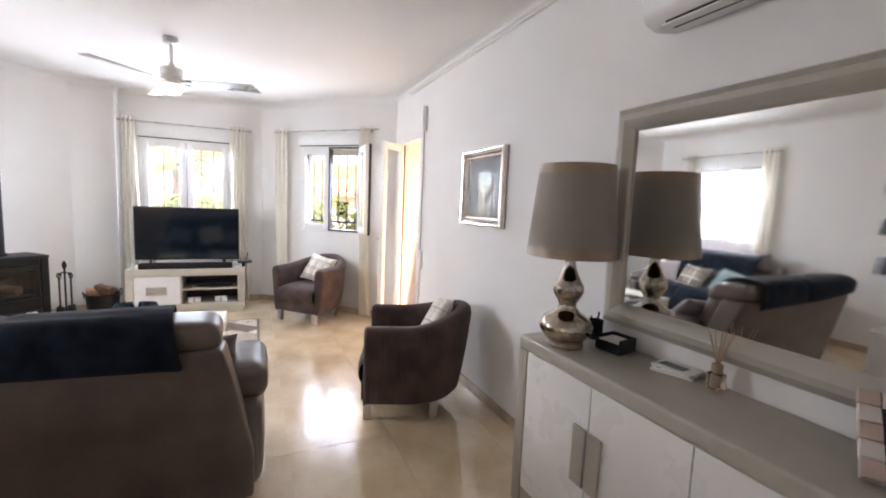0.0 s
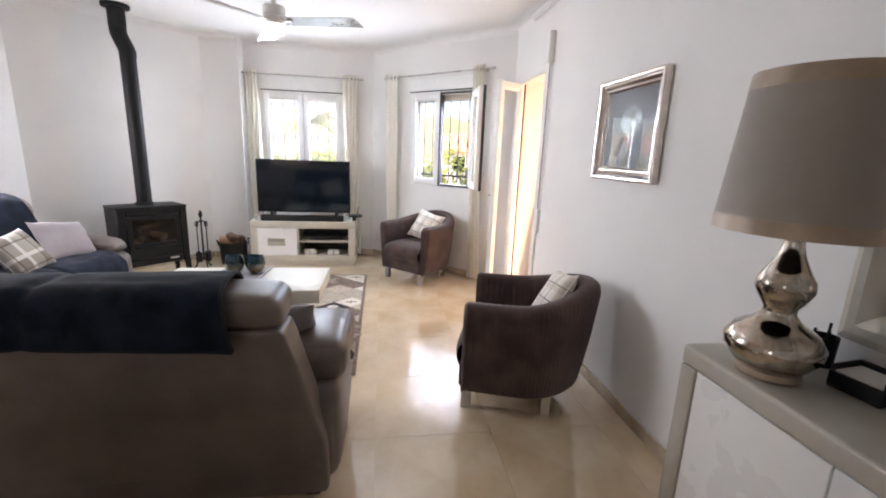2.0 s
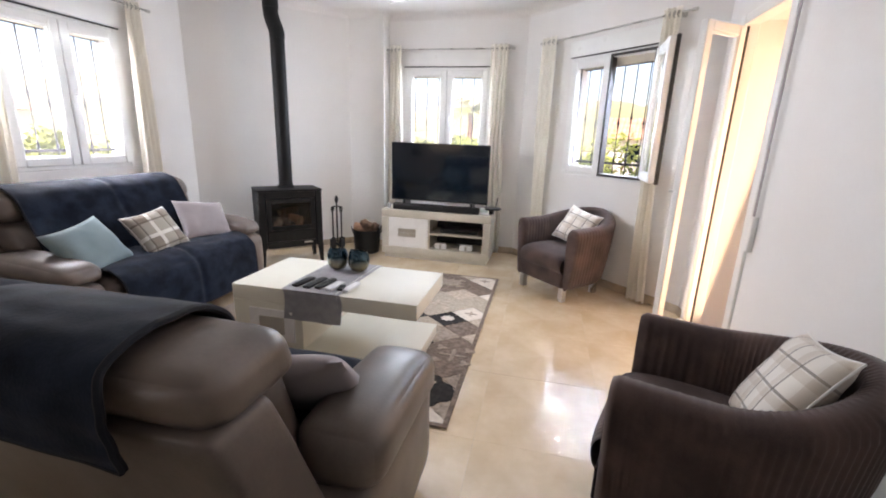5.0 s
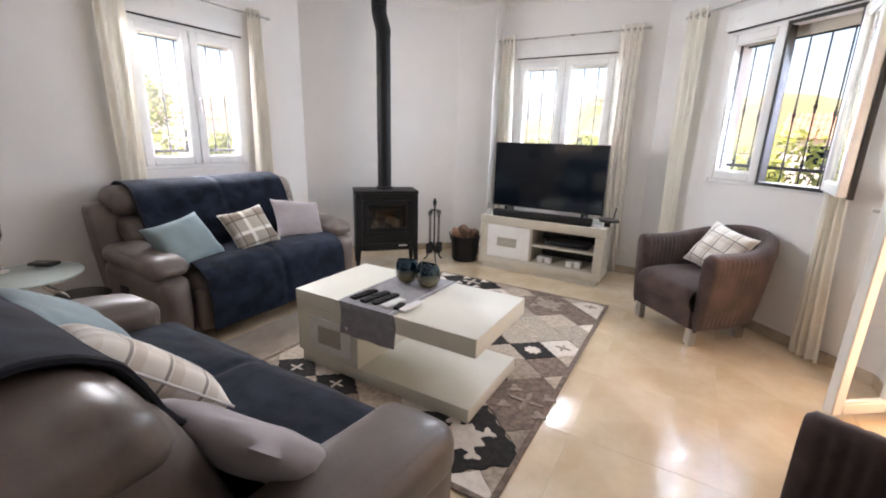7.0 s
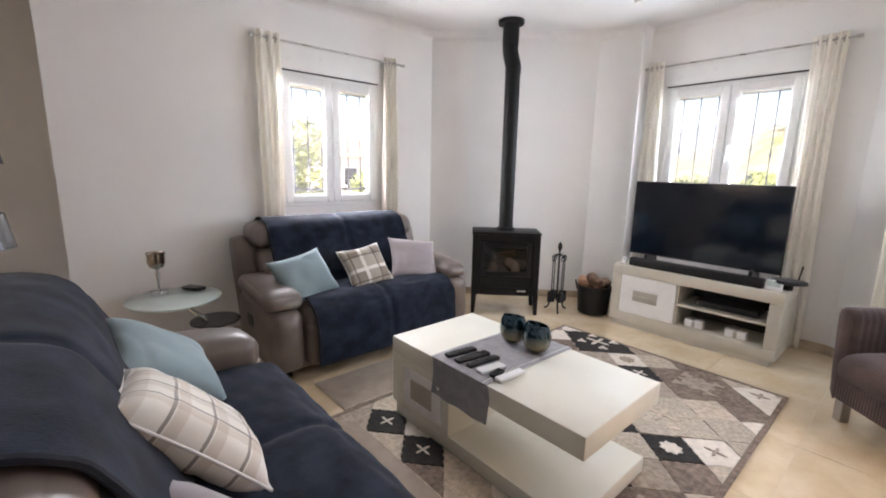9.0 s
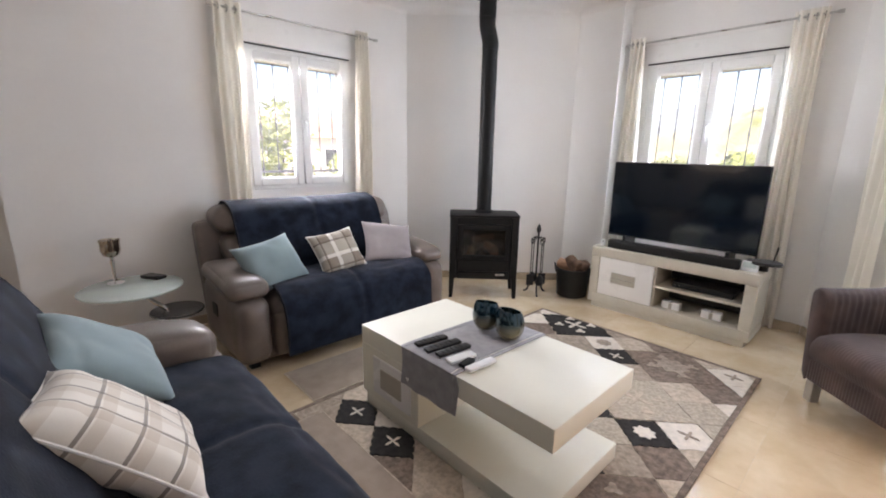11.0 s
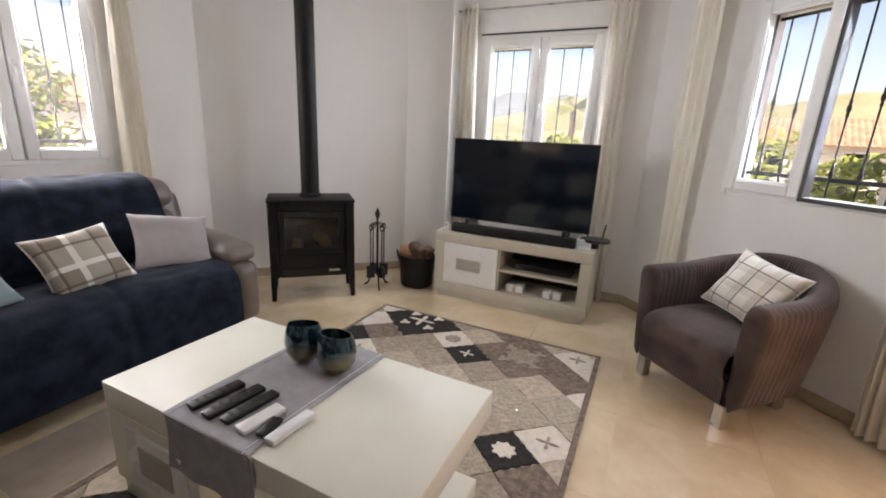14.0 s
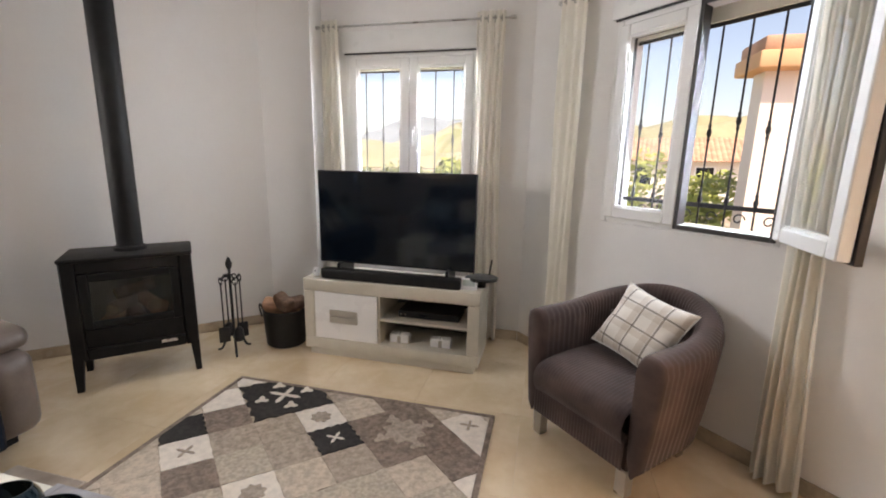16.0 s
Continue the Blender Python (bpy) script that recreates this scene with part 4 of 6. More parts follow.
part("elbow", tube(spline([(0, 0, 2.22), (0, 0.0, 2.28), (-0.02, 0.07, 2.40), (-0.025, 0.10, 2.46), (-0.025, 0.10, 2.52)], 14), 0.071, 24), STOVE, flue)
part("upper_pipe", rod((-0.025, 0.10, 2.50), (-0.025, 0.10, 2.69), 0.074, n=28), STOVE, flue)
part("ceiling_ring", lathe([(0.115, 2.665), (0.118, 2.675), (0.118, 2.698), (0.07, 2.699)], 28, at=(-0.025, 0.10, 0)), STOVE, flue)

tools = thing("fireside_tools", pose(-1.61, 5.91, 0, 0, 0, 45), "black wrought-iron fireside tool set on a three-legged stand", "fireside tools")
part("post", lathe([(0.009, 0.10), (0.009, 0.55), (0.016, 0.56), (0.009, 0.57), (0.009, 0.60), (0.018, 0.62), (0.022, 0.645), (0.012, 0.675), (0.003, 0.69)], 12), IRON, tools)
for k in range(3):
    a = k * 2.094 + 0.5
    part("foot", tube(spline([(0, 0, 0.13), (0.05 * math.cos(a), 0.05 * math.sin(a), 0.12), (0.085 * math.cos(a), 0.085 * math.sin(a), 0.03), (0.12 * math.cos(a), 0.12 * math.sin(a), 0.008)], 10), 0.008, 8), IRON, tools)
for k in range(4):
    a = k * 1.571 + 0.4
    c, s = math.cos(a), math.sin(a)
    part("hook", tube(spline([(0, 0, 0.55), (0.03 * c, 0.03 * s, 0.565), (0.055 * c, 0.055 * s, 0.535), (0.068 * c, 0.068 * s, 0.55)], 10), 0.005, 6), IRON, tools)
    t = part("tool", rod((0.066 * c, 0.066 * s, 0.17), (0.066 * c, 0.066 * s, 0.52), 0.005, n=8), IRON, tools)
    part("loop", tube([(0.066 * c + 0.02 * math.cos(q) * s, 0.066 * s - 0.02 * math.cos(q) * c, 0.53 + 0.026 * math.sin(q)) for q in [j * 0.5236 for j in range(13)]], 0.004, 6), IRON, t)
    if k % 2 == 0:
        part("shovel_blade", box(0.066 * c - 0.035, 0.066 * s - 0.006, 0.09, 0.066 * c + 0.035, 0.066 * s + 0.006, 0.2, 0.005, 1), IRON, t)
    else:
        part("brush_head", lathe([(0.012, 0.2), (0.03, 0.18), (0.034, 0.11), (0.026, 0.1)], 12, at=(0.066 * c, 0.066 * s, 0)), BLACK, t)

basket = thing("log_basket", pose(-1.355, 6.155, 0, 0, 0, 30), "round black leatherette log basket", "log basket")
part("tub", lathe([(0.13, 0.0), (0.142, 0.01), (0.155, 0.2), (0.16, 0.27), (0.154, 0.278), (0.147, 0.27), (0.14, 0.2), (0.125, 0.03), (0.0, 0.03)], 36), LEATHERETTE, basket)
for s in (-1, 1):
    part("handle", tube(spline([(s * 0.158, -0.05, 0.23), (s * 0.175, -0.03, 0.30), (s * 0.175, 0.03, 0.30), (s * 0.158, 0.05, 0.23)], 12), 0.006, 8), LEATHERETTE, basket)
for k, (x, y, z, a, b) in enumerate(((-0.05, -0.03, 0.29, 20, 25), (0.05, 0.03, 0.30, 80, 30), (0.0, 0.06, 0.25, 140, 35), (0.03, -0.05, 0.33, -30, 15))):
    lg = thing("split_log", pose(-1.355 + x, 6.155 + y, z, b, 10, a), "rough split firewood log in the basket", "log", "logs in the basket")
    part("wood", puff(-0.10, -0.045, -0.05, 0.10, 0.045, 0.05, 0.025, (0.0, 0.01, 0.01), 8, 0.02), LOGEND if k % 2 == 0 else BARK, lg)


# ---- television corner ----
TVU = pose(-0.4975, 6.02, 0)  # local x across, y from the front (0) to the back
unit = thing("tv_cabinet", TVU, "taupe lacquered television cabinet with a white door and open shelves", "tv cabinet")
hw = 0.6175
part("plinth", box(-hw + 0.03, 0.02, 0.0, hw - 0.03, 0.38, 0.06, 0.003, 1), CABINET, unit)
part("top_panel", box(-hw, 0.0, 0.47, hw, 0.40, 0.555, 0.008, 2), CABINET, unit)
part("bottom_panel", box(-hw, 0.0, 0.05, hw, 0.40, 0.13, 0.008, 2), CABINET, unit)
part("side_panel", box(-hw, 0.002, 0.131, -hw + 0.08, 0.399, 0.469, 0.006, 1), CABINET, unit)
part("side_panel", box(hw - 0.08, 0.002, 0.131, hw, 0.399, 0.469, 0.006, 1), CABINET, unit)
part("divider", box(-0.075, 0.02, 0.13, -0.06, 0.39, 0.47), CABINET, unit, smooth=False)
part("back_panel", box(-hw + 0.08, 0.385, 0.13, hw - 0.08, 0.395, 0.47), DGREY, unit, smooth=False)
part("shelf", box(-0.06, 0.015, 0.295, hw - 0.08, 0.385, 0.313, 0.002, 1), CABINET, unit)
d = part("door", box(-hw + 0.082, 0.004, 0.133, -0.077, 0.022, 0.467, 0.003, 1), WHITE, unit, "white lacquered flap door")
for z in (0.255, 0.302):
    part("handle_plate", box(-0.42, -0.008, z, -0.215, 0.004, z + 0.045, 0.003, 1), TAUPE, d, "taupe inset grip plate")

tv = thing("television", pose(-0.4925, 6.14, 0), "large flat black television, switched off, on the cabinet", "television")
part("panel", box(-0.5475, 0.0, 0.655, 0.5475, 0.03, 1.285, 0.004, 1), BLACK, tv)
part("screen", box(-0.541, -0.002, 0.668, 0.541, 0.004, 1.279, 0.001, 1), SCREEN, tv)
part("rear_housing", box(-0.40, 0.03, 0.70, 0.40, 0.075, 1.1, 0.012, 1), BLACK, tv)
for s in (-1, 1):
    part("foot", box(s * 0.38 - 0.012, -0.06, 0.5555, s * 0.38 + 0.012, 0.16, 0.665, 0.004, 1), BLACK, tv)
bar = thing("soundbar", pose(-0.505, 6.045, 0.5555), "long black cloth-fronted soundbar under the television", "soundbar")
part("body", box(-0.485, 0.0, 0.0, 0.485, 0.075, 0.072, 0.012, 3), LEATHERETTE, bar)
part("end_cap", box(0.478, 0.004, 0.004, 0.488, 0.071, 0.068, 0.004, 1), BLACK, bar)
part("end_cap", box(-0.488, 0.004, 0.004, -0.478, 0.071, 0.068, 0.004, 1), BLACK, bar)

router = thing("wifi_router", pose(0.10, 6.18, 0.5555, 0, 0, 10), "oval black router with two upright aerials", "router")
bm = lathe([(0.07, 0.045), (0.085, 0.05), (0.088, 0.06), (0.08, 0.07), (0.02, 0.073)], 28)
for v in bm.verts:
    v.co.x *= 1.25
part("body", bm, BLACK, router)
part("stand", rod((0, 0, 0.0), (0, 0, 0.05), 0.03), BLACK, router)
for x in (-0.05, 0.05):
    part("aerial", rod((x, 0.05, 0.06), (x * 1.3, 0.06, 0.17), 0.005, n=8), BLACK, router)
dock = thing("heating_thermostat", pose(0.03, 6.085, 0.5555, -20, 0, 0), "small white thermostat with a grey display on a stand", "thermostat")
part("case", box(-0.055, 0.0, 0.0, 0.055, 0.02, 0.075, 0.006, 2), WHITE_P, dock)
part("display", box(-0.04, -0.003, 0.025, 0.04, 0.001, 0.065, 0.001, 1), FROST, dock)
sens = thing("door_sensor", pose(-1.05, 6.08, 0.5555), "tiny white plastic plug on the cabinet", "sensor")
part("case", box(-0.02, 0, 0, 0.02, 0.025, 0.06, 0.006, 2), WHITE_P, sens)
part("lens", rod((0, -0.002, 0.04), (0, 0.002, 0.04), 0.006), BLACK, sens)
recv = thing("set_top_box", pose(-0.28, 6.10, 0.3135), "flat black set-top box on the upper shelf", "set-top box")
part("case", box(-0.17, 0, 0.004, 0.25, 0.2, 0.05, 0.004, 1), BLACK, recv)
part("display", box(-0.05, -0.002, 0.02, 0.03, 0.001, 0.034), SCREEN, recv)
for x in (-0.03, -0.06):
    part("button", rod((x - 0.09, -0.003, 0.026), (x - 0.09, 0.001, 0.026), 0.005), STEEL, recv)
for x in (-0.44, -0.15):
    tl = thing("tealight_box", pose(x, 6.09, 0.1305), "small white wooden tealight box", "candle holder", "tealight boxes")
    for s in (-1, 1):
        part("block", box(s * 0.036 - 0.033, 0.0, 0.0, s * 0.036 + 0.033, 0.06, 0.06, 0.005, 1), WHITE, tl)
    part("band", box(-0.012, -0.003, 0.002, 0.012, 0.0, 0.05, 0.001, 1), TAUPE, tl)

# ---- coffee table with what lies on it ----
tab = thing("coffee_table", pose(-0.5575, 3.94, 0.012), "cream gloss coffee table with an open side and a drawer block", "coffee table")
tw, td = 0.58, 0.305
part("tabletop", box(-tw, -td, 0.355, tw, td, 0.45, 0.005, 2), CREAMY, tab)
part("base_plate", box(-tw + 0.02, -td + 0.01, 0.0, tw - 0.03, td - 0.01, 0.075, 0.004, 2), CREAMY, tab)
part("drawer_block", box(-tw + 0.001, -td + 0.001, 0.0755, -0.12, td - 0.001, 0.3545, 0.003, 1), CREAMY, tab)
for s in (-1, 1):
    dr = part("drawer_front", box(-0.47, s * td - 0.008, 0.115, -0.17, s * td + 0.006, 0.315, 0.003, 1), WHITE, tab, "white framed drawer front")
    part("grip_plate", box(-0.405, s * td - 0.011, 0.16, -0.235, s * td + 0.011, 0.27, 0.003, 1), TAUPE, dr, "taupe inset grip plate")
part("side_grip", box(-tw - 0.006, -0.12, 0.16, -tw + 0.004, 0.12, 0.27, 0.003, 1), TAUPE, tab)

TZ = 0.4625
run = thing("table_runner", pose(0, 0, 0), "grey linen table runner hanging over both edges", "table runner")
grid = []
for i in range(41):
    t = i / 40
    path = spline([(0, 3.624, 0.285), (0, 3.628, 0.40), (0, 3.632, 0.455), (0, 3.66, 0.466), (0, 3.94, 0.4655), (0, 4.22, 0.466), (0, 4.248, 0.455), (0, 4.252, 0.40), (0, 4.255, 0.33)], 40) if i == 0 else path
    p = path[i]
    grid.append([Vector((-0.79 + 0.36 * j / 16 + 0.01 * math.sin(i * 0.3), p.y + (0.004 * math.sin(j * 0.9) if abs(t - 0.5) > 0.34 else 0), p.z)) for j in range(17)])
part("cloth", sheet(grid, 0.003), GREY_CLOTH, run, angle=80)
for j in (1, 15):
    part("stitching", tube([r[j] + Vector((0, 0, 0.002)) for r in grid], 0.0016, 5), PAPER if j == 15 else GREY_CLOTH, run)


def vase(x, y, tilt, az):
    ob = thing("tealight_vase", pose(x, y, TZ + 0.012, tilt, 0, az), "round smoked blue-green glass tealight vase, darker at the rim", "vase", "pair of smoked glass vases")
    prof = [(0.035, 0.0), (0.052, 0.008), (0.068, 0.04), (0.071, 0.075), (0.064, 0.115), (0.054, 0.138), (0.0515, 0.138), (0.06, 0.115), (0.066, 0.075), (0.06, 0.03), (0.03, 0.012), (0.0, 0.012)]
    bm = lathe(prof, 32)
    for v in bm.verts:
        if v.co.z > 0.08:
            v.co.z += 0.10 * (v.co.z - 0.08) / 0.06 * v.co.y * 2.2
    part("bowl", bm, SMOKE, ob)
    part("tealight", lathe([(0.02, 0.013), (0.02, 0.028), (0.004, 0.029), (0.003, 0.036)], 14), WHITE_P, ob)
    return ob


vase(-0.665, 4.075, 0, 200)
vase(-0.51, 4.07, 0, 160)


def remote(x, y, az, l, w, material, label, keys=True):
    ob = thing("remote_control", pose(x, y, TZ + 0.0055, 0, 0, az), label, "remote control", "remote controls")
    part("body", box(-w / 2, -l / 2, 0, w / 2, l / 2, 0.016, 0.006, 2), material, ob)
    if keys:
        for r in range(5):
            for c in (-1, 0, 1):
                part("key", box(c * w * 0.26 - 0.004, -l * 0.36 + r * l * 0.14, 0.015, c * w * 0.26 + 0.004, -l * 0.36 + r * l * 0.14 + 0.009, 0.0175, 0.001, 1), DGREY if material is BLACK else LILAC, ob)
    return ob


remote(-0.73, 3.76, -8, 0.17, 0.042, BLACK, "black remote control on the runner")
remote(-0.655, 3.765, -7, 0.19, 0.046, BLACK, "black remote control with pale keys on the runner")
remote(-0.59, 3.77, -6, 0.18, 0.042, BLACK, "black remote control on the runner")
remote(-0.518, 3.745, -8, 0.14, 0.05, WHITE_P, "white air-conditioner remote control on the runner", False)
remote(-0.418, 3.762, -4, 0.155, 0.04, WHITE_P, "slim white remote control on the runner", False)
key = thing("car_key", pose(-0.468, 3.73, TZ + 0.0055, 0, 0, 10), "black car key fob", "key fob")
part("fob", box(-0.018, -0.04, 0, 0.018, 0.04, 0.016, 0.006, 2), BLACK, key)
part("blade_ring", tube([(0.016 * math.cos(q), 0.054 + 0.016 * math.sin(q), 0.006) for q in [j * 0.5236 for j in range(13)]], 0.0016, 5), STEEL, key)

# ---- patchwork rug ----
RX0, RX1, RY0, RY1 = -1.31, 0.285, 3.28, 5.60
rug = thing("patchwork_rug", pose(0, 0, 0), "patchwork rug of charcoal, ivory, taupe and beige diamonds", "rug")
part("backing", box(RX0, RY0, 0.0005, RX1, RY1, 0.0075, 0.003, 1), RUGC["taupe"], rug)
bm = bmesh.new()
for a in ((RX0, RY0, RX1, RY0 + 0.025), (RX0, RY1 - 0.025, RX1, RY1), (RX0, RY0 + 0.025, RX0 + 0.025, RY1 - 0.025), (RX1 - 0.025, RY0 + 0.025, RX1, RY1 - 0.025)):
    box(a[0], a[1], 0.007, a[2], a[3], 0.0125, 0.002, 1, bm)
part("border", bm, RUGC["brown"], rug)
CA, CB, CO = 0.155, 0.137, (-0.455, 5.20)
known = {(0, 0): "dark", (0, -1): "white", (-2, -3): "white", (3, 1): "white", (-1, 4): "dark", (0, 4): "white", (-7, 5): "dark", (-1, 1): "beige", (0, 1): "taupe", (1, 2): "beige", (2, 2): "brown", (-2, -2): "brown", (-3, -1): "white", (-2, 0): "grey", (-2, 1): "white", (-8, 5): "beige", (-3, -2): "dark", (1, 3): "grey", (-2, 4): "grey", (-2, 5): "taupe", (-6, 6): "beige", (-5, 6): "white"}
big = {(-1, -3): "dark", (1, 0): "brown", (-1, 2): "grey", (-5, 7): "dark", (-4, 1): "grey", (-4, 3): "taupe", (-7, 2): "white", (-6, 0): "beige", (-3, 6): "brown", (-9, 4): "taupe"}


def clip(poly, x0, y0, x1, y1):
    for axis, lim, sg in ((0, x0, 1), (0, x1, -1), (1, y0, 1), (1, y1, -1)):
        out = []
        for p, q in zip(poly, poly[1:] + poly[:1]):
            a, b = sg * (p[axis] - lim), sg * (q[axis] - lim)
            if a >= 0:
                out.append(p)
            if a * b < 0:
                t = a / (a - b)
                out.append((p[0] + (q[0] - p[0]) * t, p[1] + (q[1] - p[1]) * t))
        poly = out
        if not poly:
            return []
    return poly


rng = random.Random(4)
taken, patches = set(), []
for (i, j), c in big.items():
    cells = {(i, j), (i + 1, j), (i, j + 1), (i + 1, j + 1)}
    if cells & taken or cells & set(known):
        continue
    taken |= cells
    patches.append((i + 0.5, j + 0.5, 2, c))
for i in range(-14, 8):
    for j in range(-8, 16):
        if (i, j) not in taken:
            c = known.get((i, j)) or rng.choice(["dark", "white", "taupe", "taupe", "brown", "beige", "beige", "grey"])
            patches.append((i, j, 1, c))
for i, j, s, c in patches:
    cx, cy = CO[0] + (i + j) * CA, CO[1] + (i - j) * CB
    poly = []
    for k in range(4):
        a, b = [(1, 0), (0, 1), (-1, 0), (0, -1)][k], [(1, 0), (0, 1), (-1, 0), (0, -1)][(k + 1) % 4]
        steps = 16 if c == "dark" else 6
        for t in range(steps):
            f = t / steps
            wob = 0.965 + 0.035 * (-1) ** (t // 2) if c == "dark" else 1 - 0.012 + 0.022 * math.sin(t * 2.4 + k + i * 3 + j)
            poly.append((cx + (a[0] + (b[0] - a[0]) * f) * CA * s * wob, cy + (a[1] + (b[1] - a[1]) * f) * CB * s * wob))
    poly = clip(poly, RX0 + 0.027, RY0 + 0.027, RX1 - 0.027, RY1 - 0.027)
    if len(poly) < 3:
        continue
    part("patch", prism(poly, 0.007, 0.0135 if c in ("dark", "grey") else 0.0115), RUGC[c], rug, smooth=False)
    inside = RX0 + 0.12 < cx < RX1 - 0.1 and RY0 + 0.1 < cy < RY1 - 0.1
    if inside and (c in ("dark", "white") or (s == 2)):
        ink = {"dark": "white", "white": "taupe", "brown": "taupe", "grey": "beige", "taupe": "beige", "beige": "taupe"}[c]
        pts = []
        ring = (int(i) + int(j)) % 2 == 1 if (i, j) != (-1, 4) else True
        for k in range(32):
            a = 2 * math.pi * k / 32
            rr = (0.32 + 0.05 * math.cos(8 * a)) if ring else (0.06 + 0.27 * abs(math.cos(2 * a)) ** 5)
            pts.append((cx + rr * CA * s * math.cos(a), cy + rr * CB * s * math.sin(a)))
        part("motif", prism(pts, 0.010, 0.0155), RUGC[ink], rug, smooth=False)
        if s == 2:
            for k in range(4):
                a = math.pi / 4 + k * math.pi / 2
                mx, my = cx + 0.42 * CA * s * math.cos(a), cy + 0.42 * CB * s * math.sin(a)
                part("motif", prism([(mx + 0.03 * (1 + 0.4 * math.cos(3 * q)) * math.cos(q), my + 0.028 * (1 + 0.4 * math.cos(3 * q)) * math.sin(q)) for q in [2 * math.pi * t / 18 for t in range(18)]], 0.010, 0.0152), RUGC[ink], rug, smooth=False)

smat = thing("small_mat", pose(-1.515, 4.05, 0), "short taupe pile mat in front of the sofa", "mat")
part("mat_body", box(-0.19, -0.61, 0.0005, 0.19, 0.61, 0.014, 0.006, 2), MAT_RUG, smat)
part("edge", frame_ring(0.392, 1.232, 0.012, 0, 0.01, 0.002, None, -0.196, -0.616), RUGC["beige"], smat).matrix_local = pose(0, 0, 0.0115, -90, 0, 0) @ Matrix.Scale(-1, 4, (0, 0, 1))

mat2 = thing("small_mat", pose(0, 0, 0), "short taupe pile mat lying half on the rug before the sofa", "mat")
grid = []
for i in range(25):
    y = 3.04 + 0.375 * i / 24
    lift = 0.0065 + 0.014 * max(0.0, min(1.0, (y - 3.23) / 0.05))
    grid.append([Vector((-1.19 + 1.22 * j / 30 + 0.012 * i / 24, y, lift + 0.0012 * math.sin(j * 0.7 + i * 0.4))) for j in range(31)])
part("mat_body", sheet(grid, 0.011), MAT_RUG, mat2, angle=60)
part("edge", tube([g + Vector((0, 0, 0.0035)) for g in grid[0] + [row[-1] for row in grid[1:]] + grid[-1][-2::-1] + [row[0] for row in grid[-2::-1]]], 0.004, 6), RUGC["beige"], mat2, "pale bound edge")

# ---- sideboard, mirror and what stands there ----
SB = pose(1.42, 0.10, 0)  # local y along the wall, x from the front to the wall
side = thing("sideboard", SB, "taupe lacquered sideboard with white doors and recessed grip plates", "sideboard")
sl_, sd, sh = 1.80, 0.372, 0.845
part("top_panel", box(0, 0, sh - 0.065, sd, sl_, sh, 0.012, 3), TAUPE, side)
for y in (0, sl_ - 0.065):
    part("side_panel", box(0.002, y, 0.0, sd - 0.002, y + 0.065, sh - 0.066, 0.008, 2), TAUPE, side)
part("bottom_panel", box(0.01, 0.065, 0.03, sd - 0.01, sl_ - 0.065, 0.10, 0.004, 1), TAUPE, side)
part("back_panel", box(sd - 0.02, 0.065, 0.10, sd - 0.01, sl_ - 0.065, sh - 0.066), TAUPE, side, smooth=False)
dwid = (sl_ - 0.13) / 4
for k in range(4):
    y = 0.065 + k * dwid
    d = part("door", box(0.008, y + 0.002, 0.102, 0.028, y + dwid - 0.002, sh - 0.068, 0.002, 1), WHITE, side, "white lacquered door")
    gy = y + dwid - 0.075 if k % 2 == 0 else y + 0.004
    part("grip_plate", box(-0.004, gy, 0.36, 0.009, gy + 0.071, 0.60, 0.003, 1), TAUPE, d, "taupe grip plate")

MW, MH = 1.42, 0.975
mirror = thing("wall_mirror", pose(1.797, 1.735, 0.935, 0, 0, -90), "large wall mirror in a rounded champagne frame", "mirror")
poly_moulding("frame", MW, MH, [(0.0, 0.0), (0.0, 0.018), (0.008, 0.032), (0.03, 0.044), (0.055, 0.046), (0.08, 0.036), (0.098, 0.02), (0.105, 0.006)], CHAMP, mirror)
part("mirror_glass", box(0.1, -0.009, 0.1, MW - 0.1, -0.002, MH - 0.1), MIRROR, mirror, smooth=False)

lamp = thing("table_lamp", pose(1.525, 1.70, sh + 0.001), "table lamp with a mercury-glass gourd base and taupe drum shade", "table lamp")
part("base", lathe([(0.0754, 0.0000), (0.0806, 0.0078), (0.0780, 0.0234), (0.0715, 0.0286)], 36), BAND, lamp)
part("gourd", lathe([(0.0650, 0.0286), (0.0910, 0.0390), (0.1144, 0.0715), (0.1170, 0.0975), (0.0975, 0.1300), (0.0585, 0.1560), (0.0390, 0.1794), (0.0390, 0.1950), (0.0559, 0.2210), (0.0676, 0.2470), (0.0650, 0.2730), (0.0468, 0.3055), (0.0312, 0.3406), (0.0234, 0.3705), (0.0234, 0.3796)], 40), MERCURY, lamp)
part("neck", lathe([(0.0247, 0.3770), (0.0273, 0.3900), (0.0208, 0.3965), (0.0156, 0.4550), (0.0052, 0.4576)], 20), STEEL, lamp)
sz0, sz1 = 0.405, 0.795
shade = part("shade", lathe([(0.191, sz0), (0.194, sz0), (0.158, sz1), (0.155, sz1), (0.188, sz0)], 56), SHADE, lamp)
part("band", lathe([(0.1952, sz0 - 0.001), (0.1917, sz0 + 0.038), (0.1907, sz0 + 0.038), (0.1942, sz0 - 0.001)], 56), BAND, shade, "satin bronze band")
part("band", lathe([(0.1629, sz1 - 0.04), (0.1592, sz1 + 0.001), (0.1582, sz1 + 0.001), (0.1619, sz1 - 0.04)], 56), BAND, shade, "satin bronze band")
for k in range(3):
    a = k * 2.094
    part("spoke", rod((0, 0, sz1 - 0.03), (0.155 * math.cos(a), 0.155 * math.sin(a), sz1 - 0.012), 0.0025, n=6), STEEL, shade)
bulb = bmesh.new()
